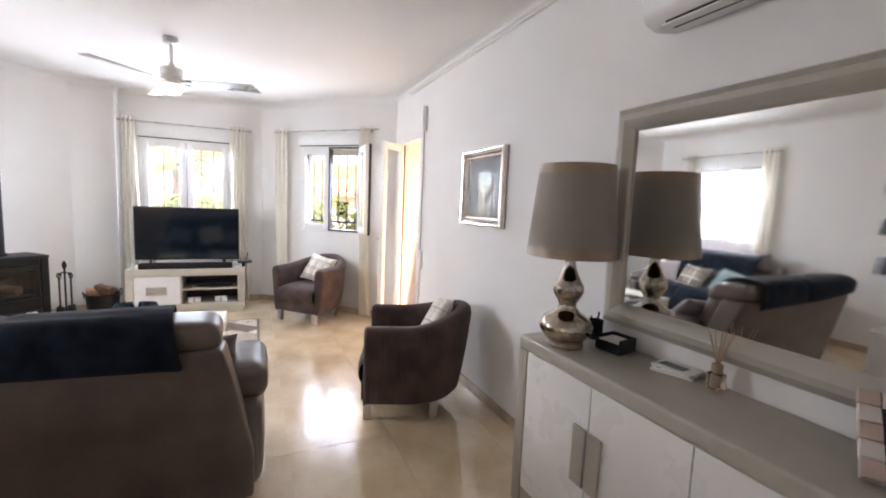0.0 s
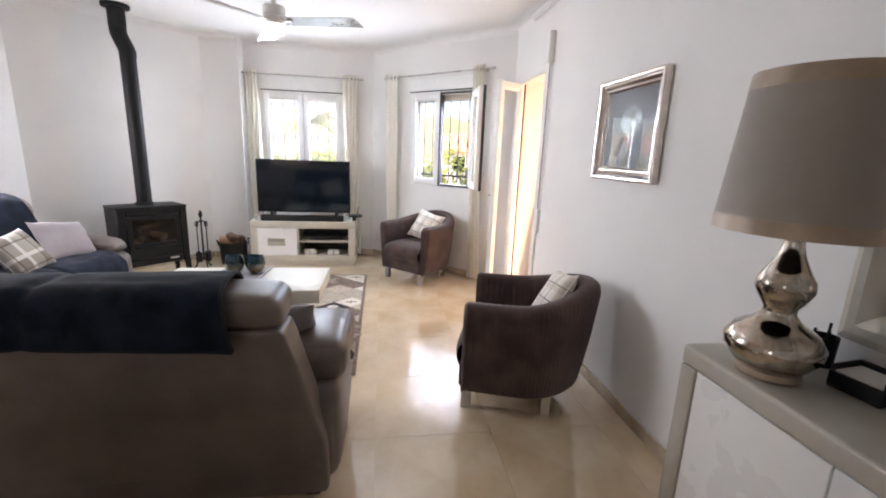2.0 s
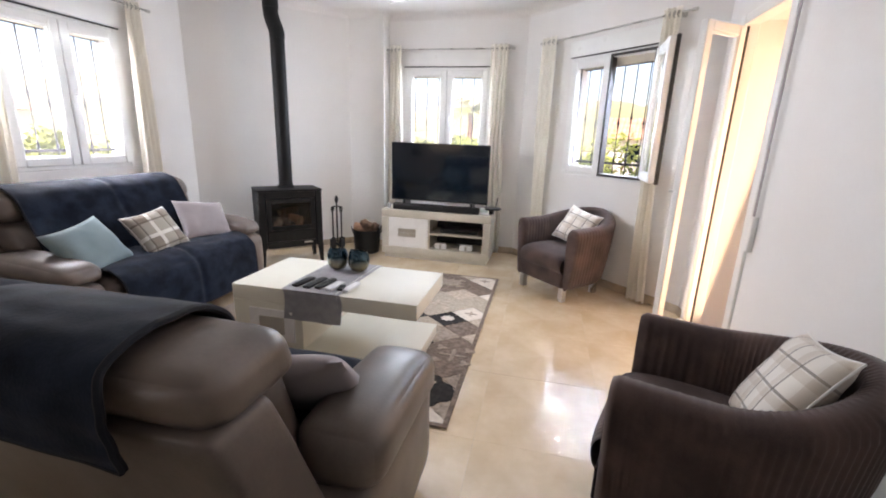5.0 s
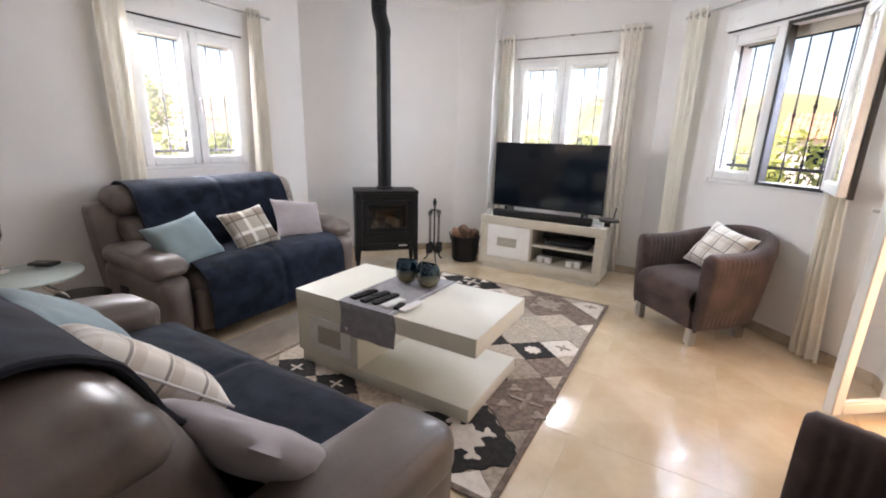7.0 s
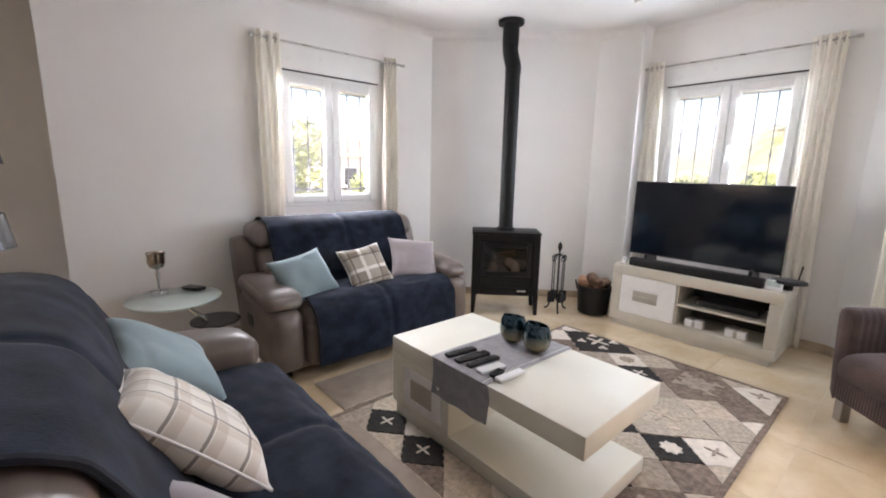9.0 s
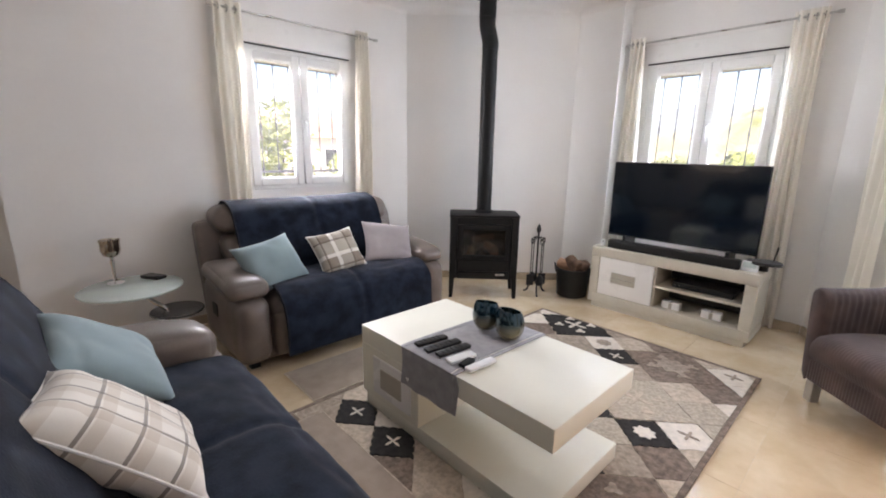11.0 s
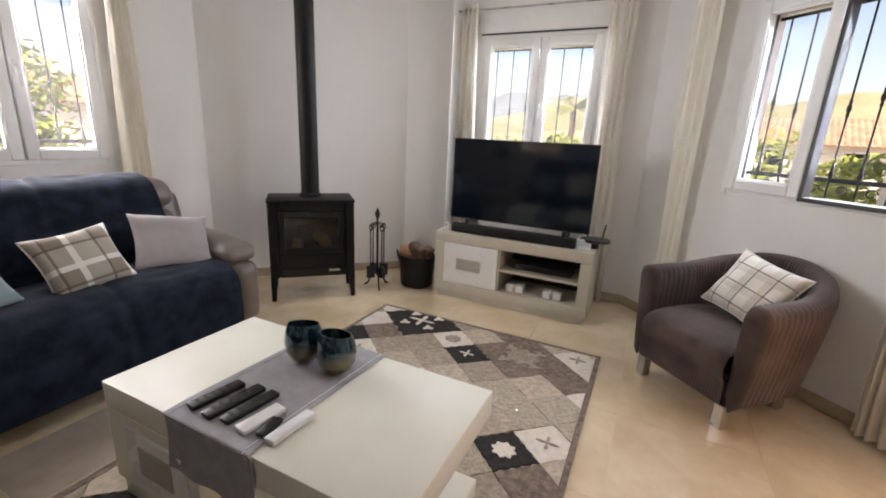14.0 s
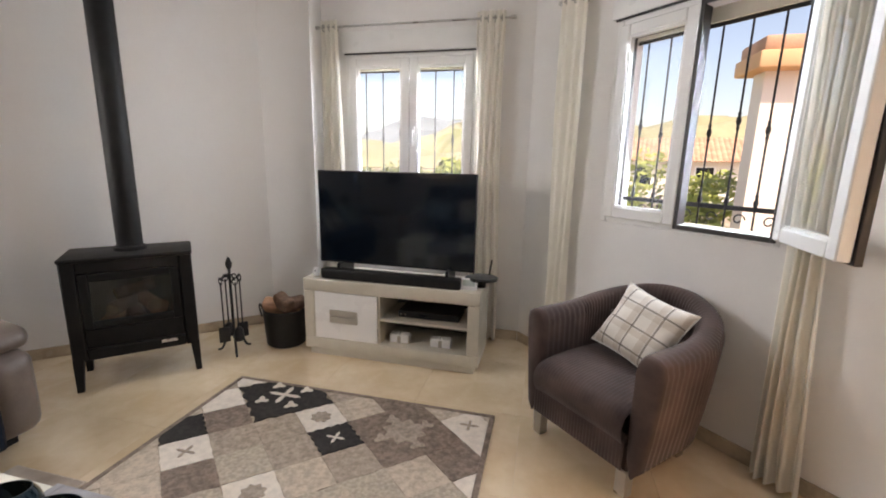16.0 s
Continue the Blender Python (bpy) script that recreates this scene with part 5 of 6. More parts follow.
bmesh.ops.create_uvsphere(bulb, u_segments=14, v_segments=10, radius=0.035, matrix=Matrix.Translation((0, 0, 0.49)))
part("bulb", bulb, WHITE_P, lamp)

pot = thing("pen_pot", pose(1.735, 1.735, sh + 0.001), "black pen pot with pens", "pen pot")
part("cup", lathe([(0.034, 0.0), (0.036, 0.09), (0.033, 0.09), (0.031, 0.006), (0, 0.006)], 24), LEATHERETTE, pot)
for k, (a, h) in enumerate(((0.3, 0.125), (2.0, 0.105), (4.2, 0.112))):
    part("pen", rod((0.01 * math.cos(a), 0.01 * math.sin(a), 0.007), (0.024 * math.cos(a), 0.024 * math.sin(a), h), 0.004, n=8), BLACK, pot)
memo = thing("memo_box", pose(1.70, 1.575, sh + 0.001, 0, 0, 8), "black leatherette memo box holding white note paper", "memo box")
bm = box(-0.06, -0.06, 0, 0.06, 0.06, 0.006, 0.002, 1)
for a in ((-0.06, -0.06, -0.052, 0.06), (0.052, -0.06, 0.06, 0.06), (-0.052, -0.06, 0.052, -0.052), (-0.052, 0.052, 0.052, 0.06)):
    box(a[0], a[1], 0.006, a[2], a[3], 0.062 if a[0] > -0.055 else 0.045, 0.002, 1, bm)
part("tray", bm, LEATHERETTE, memo)
part("note_paper", box(-0.05, -0.05, 0.006, 0.05, 0.05, 0.048, 0.001, 1), PAPER, memo)
for k in range(2):
    bk = thing("booklet", pose(1.725 + 0.01 * k, 1.30, sh + 0.001 + 0.011 * k, 0, 0, 20 - 14 * k), "thin white printed booklet on the sideboard", "booklet", "booklets")
    part("page_block", box(-0.05, -0.075, 0, 0.05, 0.075, 0.0105, 0.001, 1), PAPER, bk)
    part("printed_picture", box(-0.03, -0.04, 0.0106, 0.02, 0.06, 0.0112), DGREY, bk)
dif = thing("reed_diffuser", pose(1.728, 1.145, sh + 0.001), "glass reed diffuser bottle with wooden reeds", "diffuser")
part("bottle", box(-0.023, -0.023, 0, 0.023, 0.023, 0.06, 0.006, 3), AMBER, dif)
part("collar", lathe([(0.016, 0.06), (0.018, 0.064), (0.018, 0.09), (0.008, 0.092)], 20), REED, dif)
for k in range(7):
    a = k * 0.9
    part("reed", rod((0.004 * math.cos(a), 0.004 * math.sin(a), 0.09), (0.03 * math.cos(a), 0.045 * math.sin(a), 0.205 + 0.006 * (k % 3)), 0.0018, n=6), REED, dif)
frm = thing("photo_frame", pose(1.60, 0.565, sh + 0.012, -52, 0, -62), "photo frame edged with blush and cream wooden blocks", "photo frame")
for k in range(5):
    for s in (0, 1):
        part("block", box(-0.13 + s * 0.215, -0.012, 0.003 + k * 0.05, -0.085 + s * 0.215, 0.012, 0.05 + k * 0.05, 0.003, 1), CREAMB if (k + s) % 2 else PINKISH, frm)
for k in range(3):
    for z in (0.003, 0.203):
        part("block", box(-0.083 + k * 0.0705, -0.012, z, -0.083 + k * 0.0705 + 0.068, 0.012, z + 0.047, 0.003, 1), PINKISH if k % 2 else CREAMB, frm)
part("photo", box(-0.084, -0.002, 0.05, 0.084, 0.004, 0.203), DGREY, frm)

# ---- framed picture ----
pic = thing("framed_picture", pose(1.797, 3.315, 1.305, 0, 0, -90), "stepped silver frame with a glittering tree on slate grey", "picture")
PW, PH = 0.62, 0.562
poly_moulding("frame", PW, PH, [(0.0, 0.0), (0.0, 0.035), (0.010, 0.04), (0.020, 0.038), (0.024, 0.030), (0.034, 0.031), (0.046, 0.022), (0.050, 0.018), (0.060, 0.018), (0.070, 0.010), (0.074, 0.006)], SILVER, pic)
part("print", box(0.07, -0.006, 0.07, PW - 0.07, -0.001, PH - 0.07), DARK_PIC, pic, smooth=False)
bm = bmesh.new()
rng = random.Random(9)
for k in range(330):
    a, r = rng.uniform(0, 6.283), math.sqrt(rng.random())
    x, z = 0.33 + 0.095 * r * math.cos(a), 0.325 + 0.085 * r * math.sin(a)
    if rng.random() < 0.12:
        x, z = 0.33 + rng.uniform(-0.006, 0.006), rng.uniform(0.15, 0.26)
    s = rng.uniform(0.0012, 0.0032)
    box(x - s, -0.0085, z - s, x + s, -0.006, z + s, bm=bm)
part("glitter_tree", bm, GLITTER, pic, smooth=False)
pg = part("pane", box(0.071, -0.013, 0.071, PW - 0.071, -0.0105, PH - 0.071), CLEAR, pic, smooth=False)
pg.visible_shadow = False

# ---- air conditioner ----
ac = thing("air_conditioner", pose(1.80, 1.09, -0.07), "white wall-mounted split air conditioner", "air conditioner")
bm = bmesh.new()
prof = [(-0.002, 2.24), (-0.11, 2.22), (-0.165, 2.235), (-0.19, 2.27), (-0.195, 2.33), (-0.19, 2.47), (-0.17, 2.50), (-0.002, 2.505)]
lo = [bm.verts.new((x, -0.42, z)) for x, z in prof]
hi = [bm.verts.new((x, 0.42, z)) for x, z in prof]
for k in range(len(prof)):
    j = (k + 1) % len(prof)
    bm.faces.new((lo[k], lo[j], hi[j], hi[k]))
bm.faces.new(lo[::-1]), bm.faces.new(hi)
bmesh.ops.bevel(bm, geom=[e for e in bm.edges if abs(e.verts[0].co.y - e.verts[1].co.y) < 1e-6], offset=0.012, segments=2, affect="EDGES")
part("casing", bm, WHITE_P, ac)
part("outlet", box(-0.158, -0.33, 2.214, -0.105, 0.33, 2.232, 0.002, 1), BLACK, ac, "dark air outlet slot")
fl = part("flap", box(-0.172, -0.335, 2.222, -0.125, 0.335, 2.228, 0.002, 1), WHITE_P, ac)
fl.location = (0, 0, -0.012)

# ---- ceiling fan ----
fan = thing("ceiling_fan", pose(-0.37, 4.42, 0), "brushed-silver three-blade ceiling fan with a lit opal lamp", "ceiling fan")
part("canopy", lathe([(0.055, 2.699), (0.06, 2.68), (0.055, 2.655), (0.02, 2.645)], 28), STEEL, fan)
part("downrod", rod((0, 0, 2.465), (0, 0, 2.65), 0.012), FAN, fan)
part("motor", lathe([(0.02, 2.495), (0.026, 2.465), (0.075, 2.460), (0.084, 2.450), (0.084, 2.395), (0.079, 2.390), (0.079, 2.383), (0.084, 2.378), (0.084, 2.340), (0.076, 2.330), (0.0, 2.330)], 36), FAN, fan)
part("lamp_glass", lathe([(0.076, 2.329), (0.078, 2.300), (0.066, 2.270), (0.035, 2.255), (0.0, 2.252)], 32), LAMP_GLASS, fan, "opal lamp glass, lit")
for k in range(3):
    a = 120 * k - 12
    bm = bmesh.new()
    top = []
    n = 14
    for i in range(n + 1):
        t = i / n
        x = 0.07 + 0.58 * t
        wdt = 0.055 + 0.025 * t
        tw_ = radians(13 - 5 * t)
        top.append([(x + (0.02 * s if t == 1 else 0), s * wdt * math.cos(tw_), 2.357 - s * wdt * math.sin(tw_)) for s in (-1, -0.3, 0.3, 1)])
    grid = [[Vector(p) for p in row] for row in top]
    b = part("blade", sheet(grid, 0.007), STEEL, fan)
    b.matrix_local = pose(0, 0, 0, 0, 0, a)
    ir = part("blade_iron", box(0.05, -0.02, 2.349, 0.14, 0.02, 2.359, 0.003, 1), FAN, fan)
    ir.matrix_local = pose(0, 0, 0, 0, 0, a)

# ---- side table, goblet and floor lamp ----
st = thing("side_table", pose(-2.40, 2.83, 0), "swivel side table with a frosted glass top and dark lower plate", "side table")
part("glass_top", lathe([(0.26, 0.505), (0.265, 0.51), (0.265, 0.518), (0.26, 0.522), (0.0, 0.522)], 48), FROST, st)
part("lower_plate", lathe([(0.145, 0.345), (0.15, 0.352), (0.145, 0.36), (0.0, 0.36)], 40, at=(0.10, 0.20, 0)), DGREY, st)
part("stem", tube(spline([(0.02, 0.02, 0.505), (0.06, 0.08, 0.43), (0.10, 0.15, 0.34), (0.06, 0.08, 0.15), (0.02, 0.0, 0.03)], 16), 0.014, 12), CHROME, st)
part("foot_plate", lathe([(0.19, 0.0), (0.192, 0.01), (0.18, 0.018), (0.02, 0.03)], 40), CHROME, st)
gob = thing("candle_goblet", pose(-2.53, 2.765, 0.5225), "silver mercury-glass candle goblet on a slim stem", "candle holder")
part("stem", lathe([(0.045, 0.0), (0.046, 0.006), (0.012, 0.016), (0.008, 0.05), (0.009, 0.10), (0.014, 0.145), (0.009, 0.152), (0.012, 0.165)], 28), CHROME, gob)
part("cup", lathe([(0.012, 0.165), (0.04, 0.18), (0.052, 0.21), (0.05, 0.25), (0.055, 0.275), (0.051, 0.275), (0.046, 0.25), (0.046, 0.21), (0.0, 0.185)], 32), MERCURY, gob)
phone = thing("phone", pose(-2.52, 2.96, 0.5225, 0, 0, -60), "black phone lying on the glass table", "phone")
part("case", box(-0.035, -0.07, 0, 0.035, 0.07, 0.02, 0.005, 2), BLACK, phone)
part("screen", box(-0.03, -0.064, 0.0195, 0.03, 0.064, 0.0208), SCREEN, phone)
part("camera_bump", box(0.008, 0.04, 0.0205, 0.028, 0.062, 0.0225, 0.002, 1), BLACK, phone)

fl_ = thing("floor_lamp", pose(-2.05, 1.95, 0), "steel floor lamp with three staggered drum shades", "floor lamp")
part("foot", lathe([(0.14, 0.0), (0.142, 0.012), (0.12, 0.02), (0.015, 0.028)], 36), STEEL, fl_)
part("pole", rod((0, 0, 0.02), (0, 0, 1.80), 0.011), STEEL, fl_)
for z, mt, lb, az in ((1.72, SHADE, "taupe drum shade", 60), (1.34, LEATHERETTE, "black drum shade", 60), (0.98, DGREY, "dark grey drum shade", 60)):
    c, s = math.cos(radians(az)), math.sin(radians(az))
    arm = part("arm", tube(spline([(0, 0, z + 0.02), (0.03 * c, 0.03 * s, z + 0.18), (0.10 * c, 0.10 * s, z + 0.23), (0.15 * c, 0.15 * s, z + 0.16)], 14), 0.006, 8), STEEL, fl_)
    part("shade", lathe([(0.115, z), (0.117, z), (0.095, z + 0.15), (0.093, z + 0.15), (0.113, z)], 36, at=(0.15 * c, 0.15 * s, 0)), mt, arm, lb)

# white cabinet behind the sofa
cab = thing("cabinet", pose(-0.375, 1.09, 0), "plain white lacquered cabinet behind the sofa", "cabinet")
part("top", box(-0.60, 0, 0.695, 0.0, 0.5, 0.745, 0.004, 1), WHITE, cab)
part("body", box(-0.59, 0.012, 0.06, -0.012, 0.488, 0.694, 0.003, 1), WHITE, cab)
part("plinth", box(-0.57, 0.03, 0.0, -0.03, 0.47, 0.06), WHITE, cab)
for z in (0.08, 0.385):
    d = part("drawer", box(-0.585, -0.006, z, -0.017, 0.012, z + 0.295, 0.003, 1), WHITE, cab)
    part("handle", box(-0.36, -0.018, z + 0.2, -0.24, -0.006, z + 0.215, 0.003, 1), STEEL, d)


# ---- outside ----
ground = part("ground", box(-900, -900, -0.62, 900, 900, -0.6), EARTH, smooth=False)
tagged(ground, "dry garden ground reaching to the horizon", "ground", kind="structure")
patio = part("pavement", box(2.05, 0.0, -0.6, 5.6, 9.5, -0.05), PATIO, smooth=False)
tagged(patio, "terracotta tiled terrace outside the door", "terrace", kind="structure")

porch = thing("porch", pose(0, 0, 0), "peach rendered porch lobby under an added, unseen roof", "porch")
# slab and its columns are unseen, added to keep sun out of the doorway
part("sun_blocking_slab", box(2.05, -1.9, 2.50, 4.6, 5.2, 2.66, 0.02, 2), TERRA, porch)
part("north_wall", box(2.05, 5.0, -0.05, 3.3, 5.12, 2.50), PEACH, porch, smooth=False)
part("east_wall", box(3.3, 3.2, -0.05, 3.42, 5.12, 2.50), PEACH, porch, smooth=False)
part("lobby_floor", box(2.05, 2.6, -0.05, 3.3, 5.0, -0.01), PATIO, porch, smooth=False)
part("column", box(4.2, -1.6, -0.05, 4.5, -1.3, 2.50, 0.02, 2), RENDERW, porch)
part("column", box(4.2, 3.0, -0.05, 4.5, 3.3, 2.50, 0.02, 2), RENDERW, porch)
crate = thing("wooden_crate", pose(2.75, 4.72, -0.01, 0, 0, 12), "orange-brown wooden crate in the porch lobby", "crate")
for k in range(3):
    for s in (-1, 1):
        part("slat", box(-0.22, s * 0.16 - 0.008, 0.02 + 0.12 * k, 0.22, s * 0.16 + 0.008, 0.12 + 0.12 * k, 0.003, 1), REED, crate)
        part("slat", box(s * 0.212 - 0.008, -0.15, 0.02 + 0.12 * k, s * 0.212 + 0.008, 0.15, 0.12 + 0.12 * k, 0.003, 1), REED, crate)
part("bottom_board", box(-0.21, -0.15, 0.0, 0.21, 0.15, 0.02), REED, crate)

annex = thing("garden_annex", pose(0, 0, 0), "white rendered annex wall with an orange roof edge", "annex")
part("wall", box(2.50, 8.6, -0.6, 6.0, 8.85, 2.30), RENDERW, annex, smooth=False)
part("eave", box(2.36, 8.4, 2.30, 6.2, 9.0, 2.46, 0.02, 2), PEACH, annex)
part("roof", box(2.40, 8.44, 2.46, 6.2, 9.0, 2.60, 0.03, 2), TERRA, annex)


def leaves(name, n, spread, size, material, label, seed, m):
    """A bush: many small leaves set round several limbs, uneven in outline."""
    rng = random.Random(seed)
    ob = thing(name, m, label, "shrub", "garden shrubs")
    w, d, h = spread
    bm = bmesh.new()
    for k in range(7):
        x, y = rng.uniform(-w, w) * 0.8, rng.uniform(-d, d) * 0.6
        tube(spline([(x * 0.4, y * 0.4, 0), (x * 0.7, y * 0.7, h * 0.4), (x, y, h * 0.85)], 6), [0.03, 0.027, 0.024, 0.02, 0.016, 0.012, 0.008], 6, bm)
    part("limbs", bm, BARK, ob)
    blobs = [(rng.uniform(-w, w), rng.uniform(-d, d), rng.uniform(0.25, 0.95) * h, rng.uniform(0.2, 0.5)) for _ in range(36)]
    verts, faces = [], []
    for k in range(n):
        bx, by, bz, br = blobs[rng.randrange(len(blobs))]
        v = Vector((rng.gauss(0, 1), rng.gauss(0, 1), rng.gauss(0, 1))).normalized() * br * h * 0.5 * rng.uniform(0.6, 1.1)
        c = Vector((bx, by, max(0.03, bz))) + v
        c.z = max(0.03, c.z)
        a = Vector((rng.gauss(0, 1), rng.gauss(0, 1), rng.gauss(0, 0.6))).normalized()
        b = a.orthogonal().normalized()
        s = size * rng.uniform(0.6, 1.3)
        i = len(verts)
        verts += [c - a * s, c + b * s * 0.4, c + a * s, c - b * s * 0.4]
        faces.append((i, i + 1, i + 2, i + 3))
    me = bpy.data.meshes.new("crown")
    me.from_pydata(verts, [], faces)
    me.materials.append(material)
    cr = new("crown", me)
    cr.parent = ob
    return ob


leaves("hedge_shrub", 9000, (1.3, 0.6, 1.85), 0.07, LEAF, "dense bright green hedge shrub", 1, pose(1.5, 10.2, -0.6, 0, 0, -10))
leaves("hedge_shrub", 9000, (1.7, 0.6, 1.9), 0.07, LEAF, "dense bright green hedge shrub", 2, pose(-0.9, 11.6, -0.6, 0, 0, 5))
leaves("hedge_shrub", 7000, (1.6, 0.6, 1.75), 0.07, LEAF2, "dry olive-green garden shrub", 3, pose(-3.0, 12.2, -0.6))
leaves("hedge_shrub", 7000, (1.6, 0.6, 2.05), 0.07, LEAF, "leafy green garden shrub", 4, pose(-5.6, 12.5, -0.6))
leaves("hedge_shrub", 7000, (0.7, 1.3, 2.7), 0.08, LEAF, "tall bright green garden shrub", 5, pose(-8.5, 5.2, -0.6))
leaves("hedge_shrub", 6000, (0.7, 1.6, 1.75), 0.07, LEAF, "leafy green garden shrub", 6, pose(-9.5, 9.0, -0.6))
leaves("hedge_shrub", 6000, (0.7, 1.6, 1.75), 0.07, LEAF2, "dry olive-green garden shrub", 7, pose(-9.0, 2.3, -0.6))


def palm(m, h, seed):
    rng = random.Random(seed)
    ob = thing("palm_tree", m, "slender palm tree with arching fronds", "palm tree")
    part("trunk", tube([(0.05 * math.sin(k), 0, h * k / 10) for k in range(11)], [0.16 - 0.006 * k for k in range(11)], 12), BARK, ob)
    verts, faces = [], []
    for f in range(26):
        a = rng.uniform(0, 6.283)
        up = rng.uniform(-0.5, 1.1)
        L = rng.uniform(1.2, 1.8)
        for k in range(16):
            t = (k + 1) / 16
            base = Vector((math.cos(a) * L * t, math.sin(a) * L * t, h + up * L * t - 0.9 * L * t * t))
            side_v = Vector((-math.sin(a), math.cos(a), -0.5))
            out = Vector((math.cos(a), math.sin(a), -0.4))
            for s in (-1, 1):
                i = len(verts)
                tip = base + (side_v * s * 0.9 + out) * 0.32 * (1.1 - t * 0.7)
                verts += [base, base + out * 0.06, tip]
                faces.append((i, i + 1, i + 2))
    me = bpy.data.meshes.new("crown")
    me.from_pydata(verts, [], faces)
    me.materials.append(PALM)
    c = new("crown", me)
    c.parent = ob


palm(pose(-2.8, 21, -0.6), 3.2, 2)


def house(m, w, d, h, label, roof_h=1.3):
    ob = thing("house", m, label, "house", "neighbouring houses")
    part("wall", box(-w / 2, -d / 2, 0, w / 2, d / 2, h), RENDERW, ob, smooth=False)
    for s in (-1, 1):
        n = int(w / 0.22)
        grid = []
        for i in range(n * 4 + 1):
            x = -w / 2 - 0.3 + (w + 0.6) * i / (n * 4)
            b = 0.05 * abs(math.sin(i * math.pi / 4))
            grid.append([Vector((x, s * (d / 2 + 0.4) * (1 - t), h - 0.1 + (roof_h + 0.1) * t + b)) for t in (0, 0.25, 0.5, 0.75, 1.0)])
        part("roof", sheet(grid, 0.03), TERRA, ob, "terracotta pantile roof slope")
    for s in (-1, 1):
        bm = bmesh.new()
        v = [bm.verts.new(p) for p in ((s * w / 2, -d / 2, h), (s * w / 2, d / 2, h), (s * w / 2, 0, h + roof_h))]
        bm.faces.new(v)
        part("gable", bm, RENDERW, ob, smooth=False)
    k = max(2, int(w / 2.5))
    for i in range(k):
        x = -w / 2 + w * (i + 0.5) / k
        wd = part("window", frame_ring(0.9, 1.1, 0.07, -d / 2 - 0.05, -d / 2 + 0.02, 0.0, None, x - 0.45, 0.9), PVC, ob, smooth=False)
        part("pane", box(x - 0.38, -d / 2 - 0.02, 0.97, x + 0.38, -d / 2 - 0.01, 1.93), SCREEN, wd, smooth=False)
    part("chimney", box(w * 0.2, 0.3, h + 0.3, w * 0.2 + 0.6, 0.9, h + roof_h + 0.6), RENDERW, ob, smooth=False)
    return ob


house(pose(10.0, 30, -0.6, 0, 0, -12), 11, 6, 2.3, "white neighbouring house with a terracotta tiled roof", 1.2)
house(pose(-20, 30, -0.6, 0, 0, 20), 10, 7, 2.6, "white house with a tiled roof down the valley", 1.3)
house(pose(-26, 11, -0.6, 0, 0, 80), 12, 7, 2.6, "white house with a tiled roof beyond the garden", 1.3)


def hills(name, cx, cy, w, d, h, material, seed, label, turn):
    n = 46
    grid = []
    for i in range(n + 1):
        row = []
        for j in range(n + 1):
            u, v = 2 * i / n - 1, 2 * j / n - 1
            e = max(0.0, (1 - u * u)) ** 0.7 * max(0.0, 1 - v * v)
            z = h * e * (0.55 + 0.75 * noise.noise(Vector((u * 2.4 + seed, v * 2.4, seed))) + 0.22 * noise.noise(Vector((u * 8, v * 8, seed))))
            row.append(Vector((u * w, v * d, max(-1.0, z))))
        grid.append(row)
    ob = part(name, sheet(grid, 0.5), material, angle=60)
    ob.matrix_world = pose(cx, cy, -0.6, 0, 0, turn)
    return tagged(ob, label, "hill", kind="structure")


hills("backdrop_hill", 30, 150, 140, 45, 22, HILL, 3, "scrub-covered hillside in the distance", -8)
hills("backdrop_hill", -120, 120, 120, 50, 20, HILL, 7, "scrub-covered hillside in the distance", 35)
hills("backdrop_hill", -160, 10, 120, 50, 16, HILL, 12, "scrub-covered hillside in the distance", 85)
hills("backdrop_hill", -40, 480, 380, 90, 60, FARHILL, 5, "mountains on the horizon, tinted blue-grey for haze", 5)

# ---- floor tiles ----
TS = 0.60
tile_meshes = {}


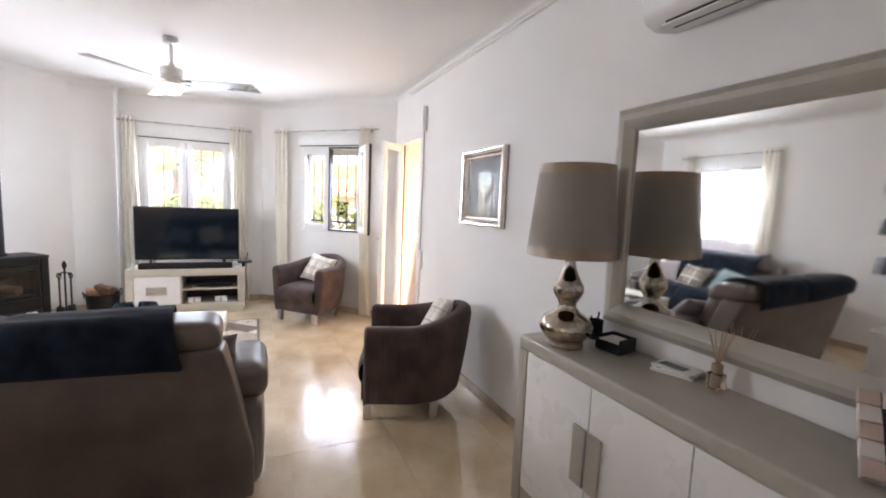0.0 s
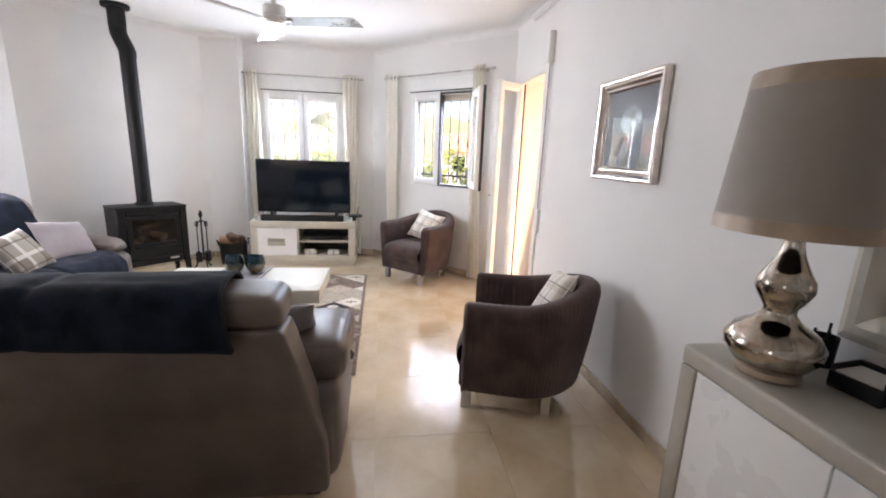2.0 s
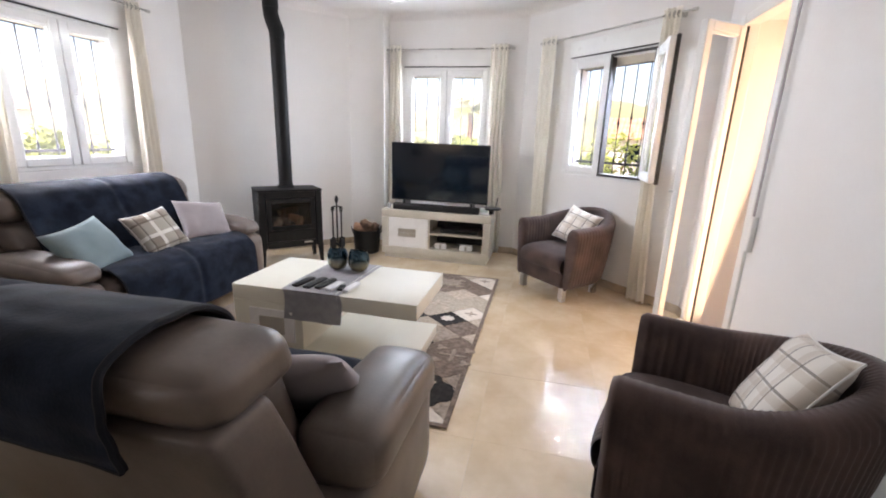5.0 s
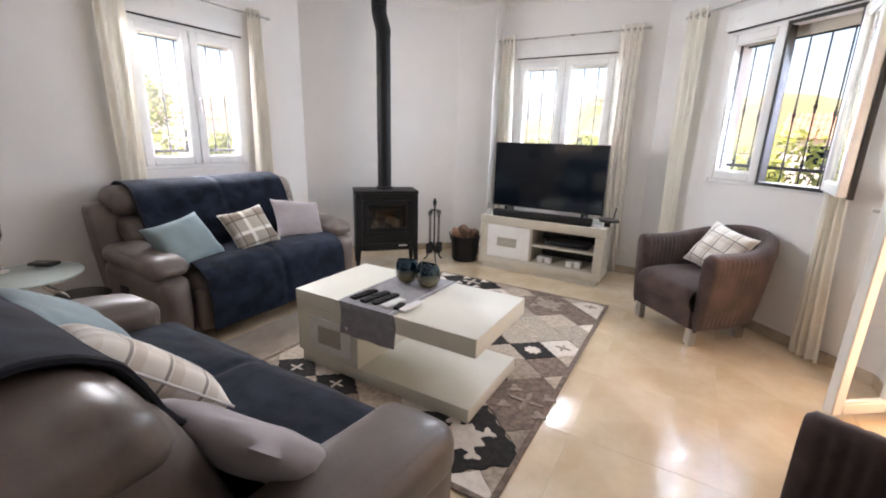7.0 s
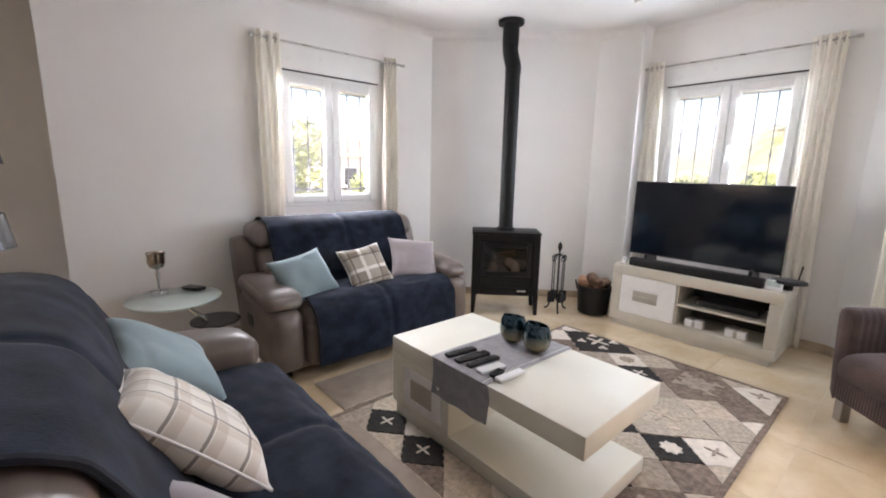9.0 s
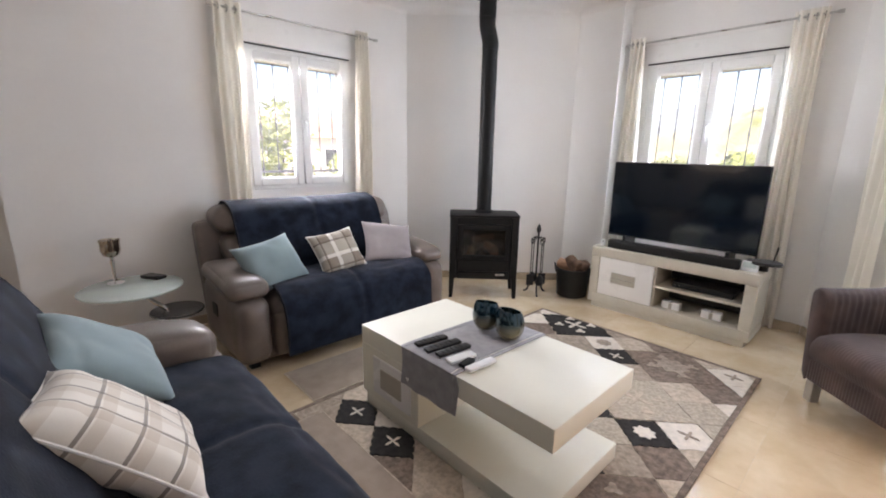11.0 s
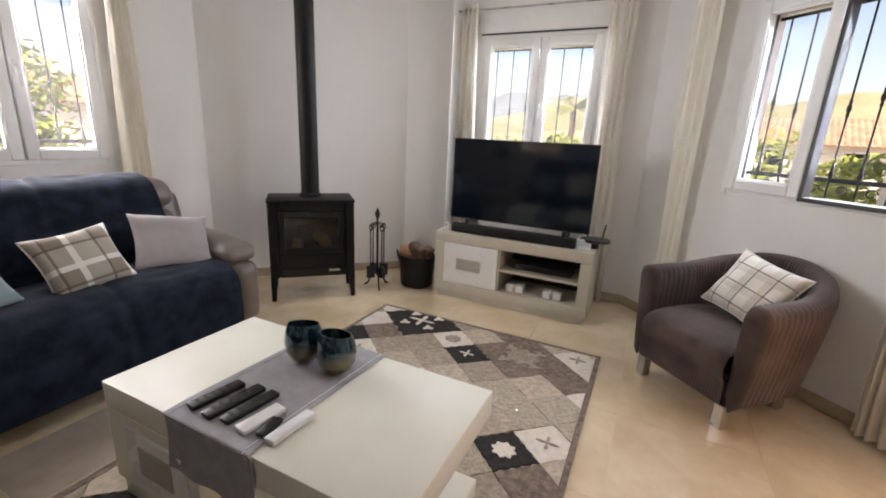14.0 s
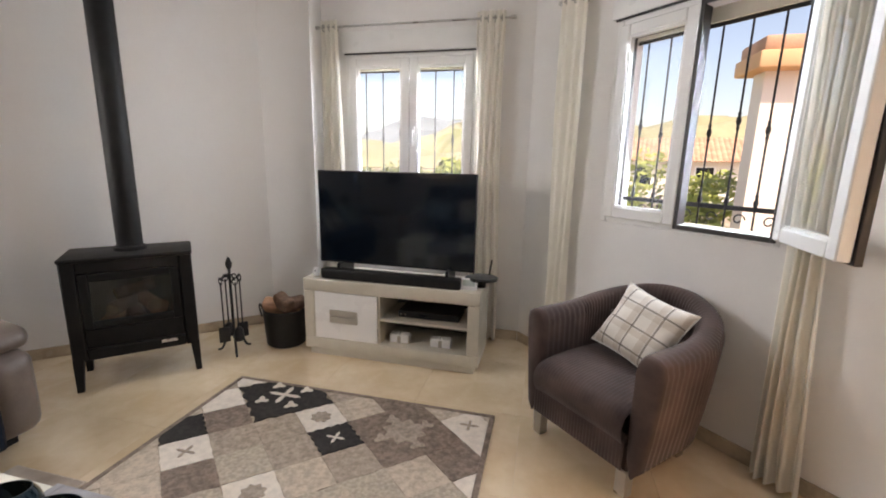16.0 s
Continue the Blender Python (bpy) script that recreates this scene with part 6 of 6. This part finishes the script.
def inside_room(x, y):
    hit = False
    for (x0, y0), (x1, y1) in zip(ROOM, ROOM[1:] + ROOM[:1]):
        if (y0 > y) != (y1 > y) and x < (x1 - x0) * (y - y0) / (y1 - y0) + x0:
            hit = not hit
    return hit


def tile_mesh(poly, key):
    if key in tile_meshes:
        return tile_meshes[key]
    bm = prism(poly, -0.0035, 0.0)
    bmesh.ops.recalc_face_normals(bm, faces=bm.faces)
    me = bpy.data.meshes.new("tile")
    bm.to_mesh(me)
    bm.free()
    me.materials.append(TILE)
    if key:
        tile_meshes[key] = me
    return me


def clip_convex(poly, a, b):
    """Keeps what lies to the right of the way a to b."""
    out = []
    f = lambda p: (b[0] - a[0]) * (p[1] - a[1]) - (b[1] - a[1]) * (p[0] - a[0])
    for p, q in zip(poly, poly[1:] + poly[:1]):
        s, t = -f(p), -f(q)
        if s >= 0:
            out.append(p)
        if s * t < 0:
            k = s / (s - t)
            out.append((p[0] + (q[0] - p[0]) * k, p[1] + (q[1] - p[1]) * k))
    return out


for i in range(-8, 5):
    for j in range(-3, 12):
        x0, y0 = i * TS + 0.42, j * TS + 0.25
        gap = 0.0006
        poly = [(x0 + gap, y0 + gap), (x0 + TS - gap, y0 + gap), (x0 + TS - gap, y0 + TS - gap), (x0 + gap, y0 + TS - gap)]
        whole = all(inside_room(*p) for p in poly)
        if not whole:
            # the room's convex outline, then the recess west of the short dining wall
            for k in (1, 5, 6, 7, 8):
                poly = clip_convex(poly, ROOM[k], ROOM[k + 1])
            poly = clip_convex(poly, (-4.4, 6.68), (2, 6.68)) if poly else poly
            if poly and y0 + TS > 2.34 and x0 < -2.88:
                poly = clip_convex(poly, (-2.88, 2.0), (-2.88, 6)) if y0 >= 1.9 and x0 + TS > -2.88 else ([] if x0 + TS <= -2.88 and y0 >= 2.34 else poly)
            if len(poly) < 3:
                continue
        cx, cy = x0 + TS / 2, y0 + TS / 2
        local = [(p[0] - cx, p[1] - cy) for p in poly]
        t = new("tile", tile_mesh(local, "whole" if whole else ""))
        t.location = (cx, cy, 0)
        t.parent = floor
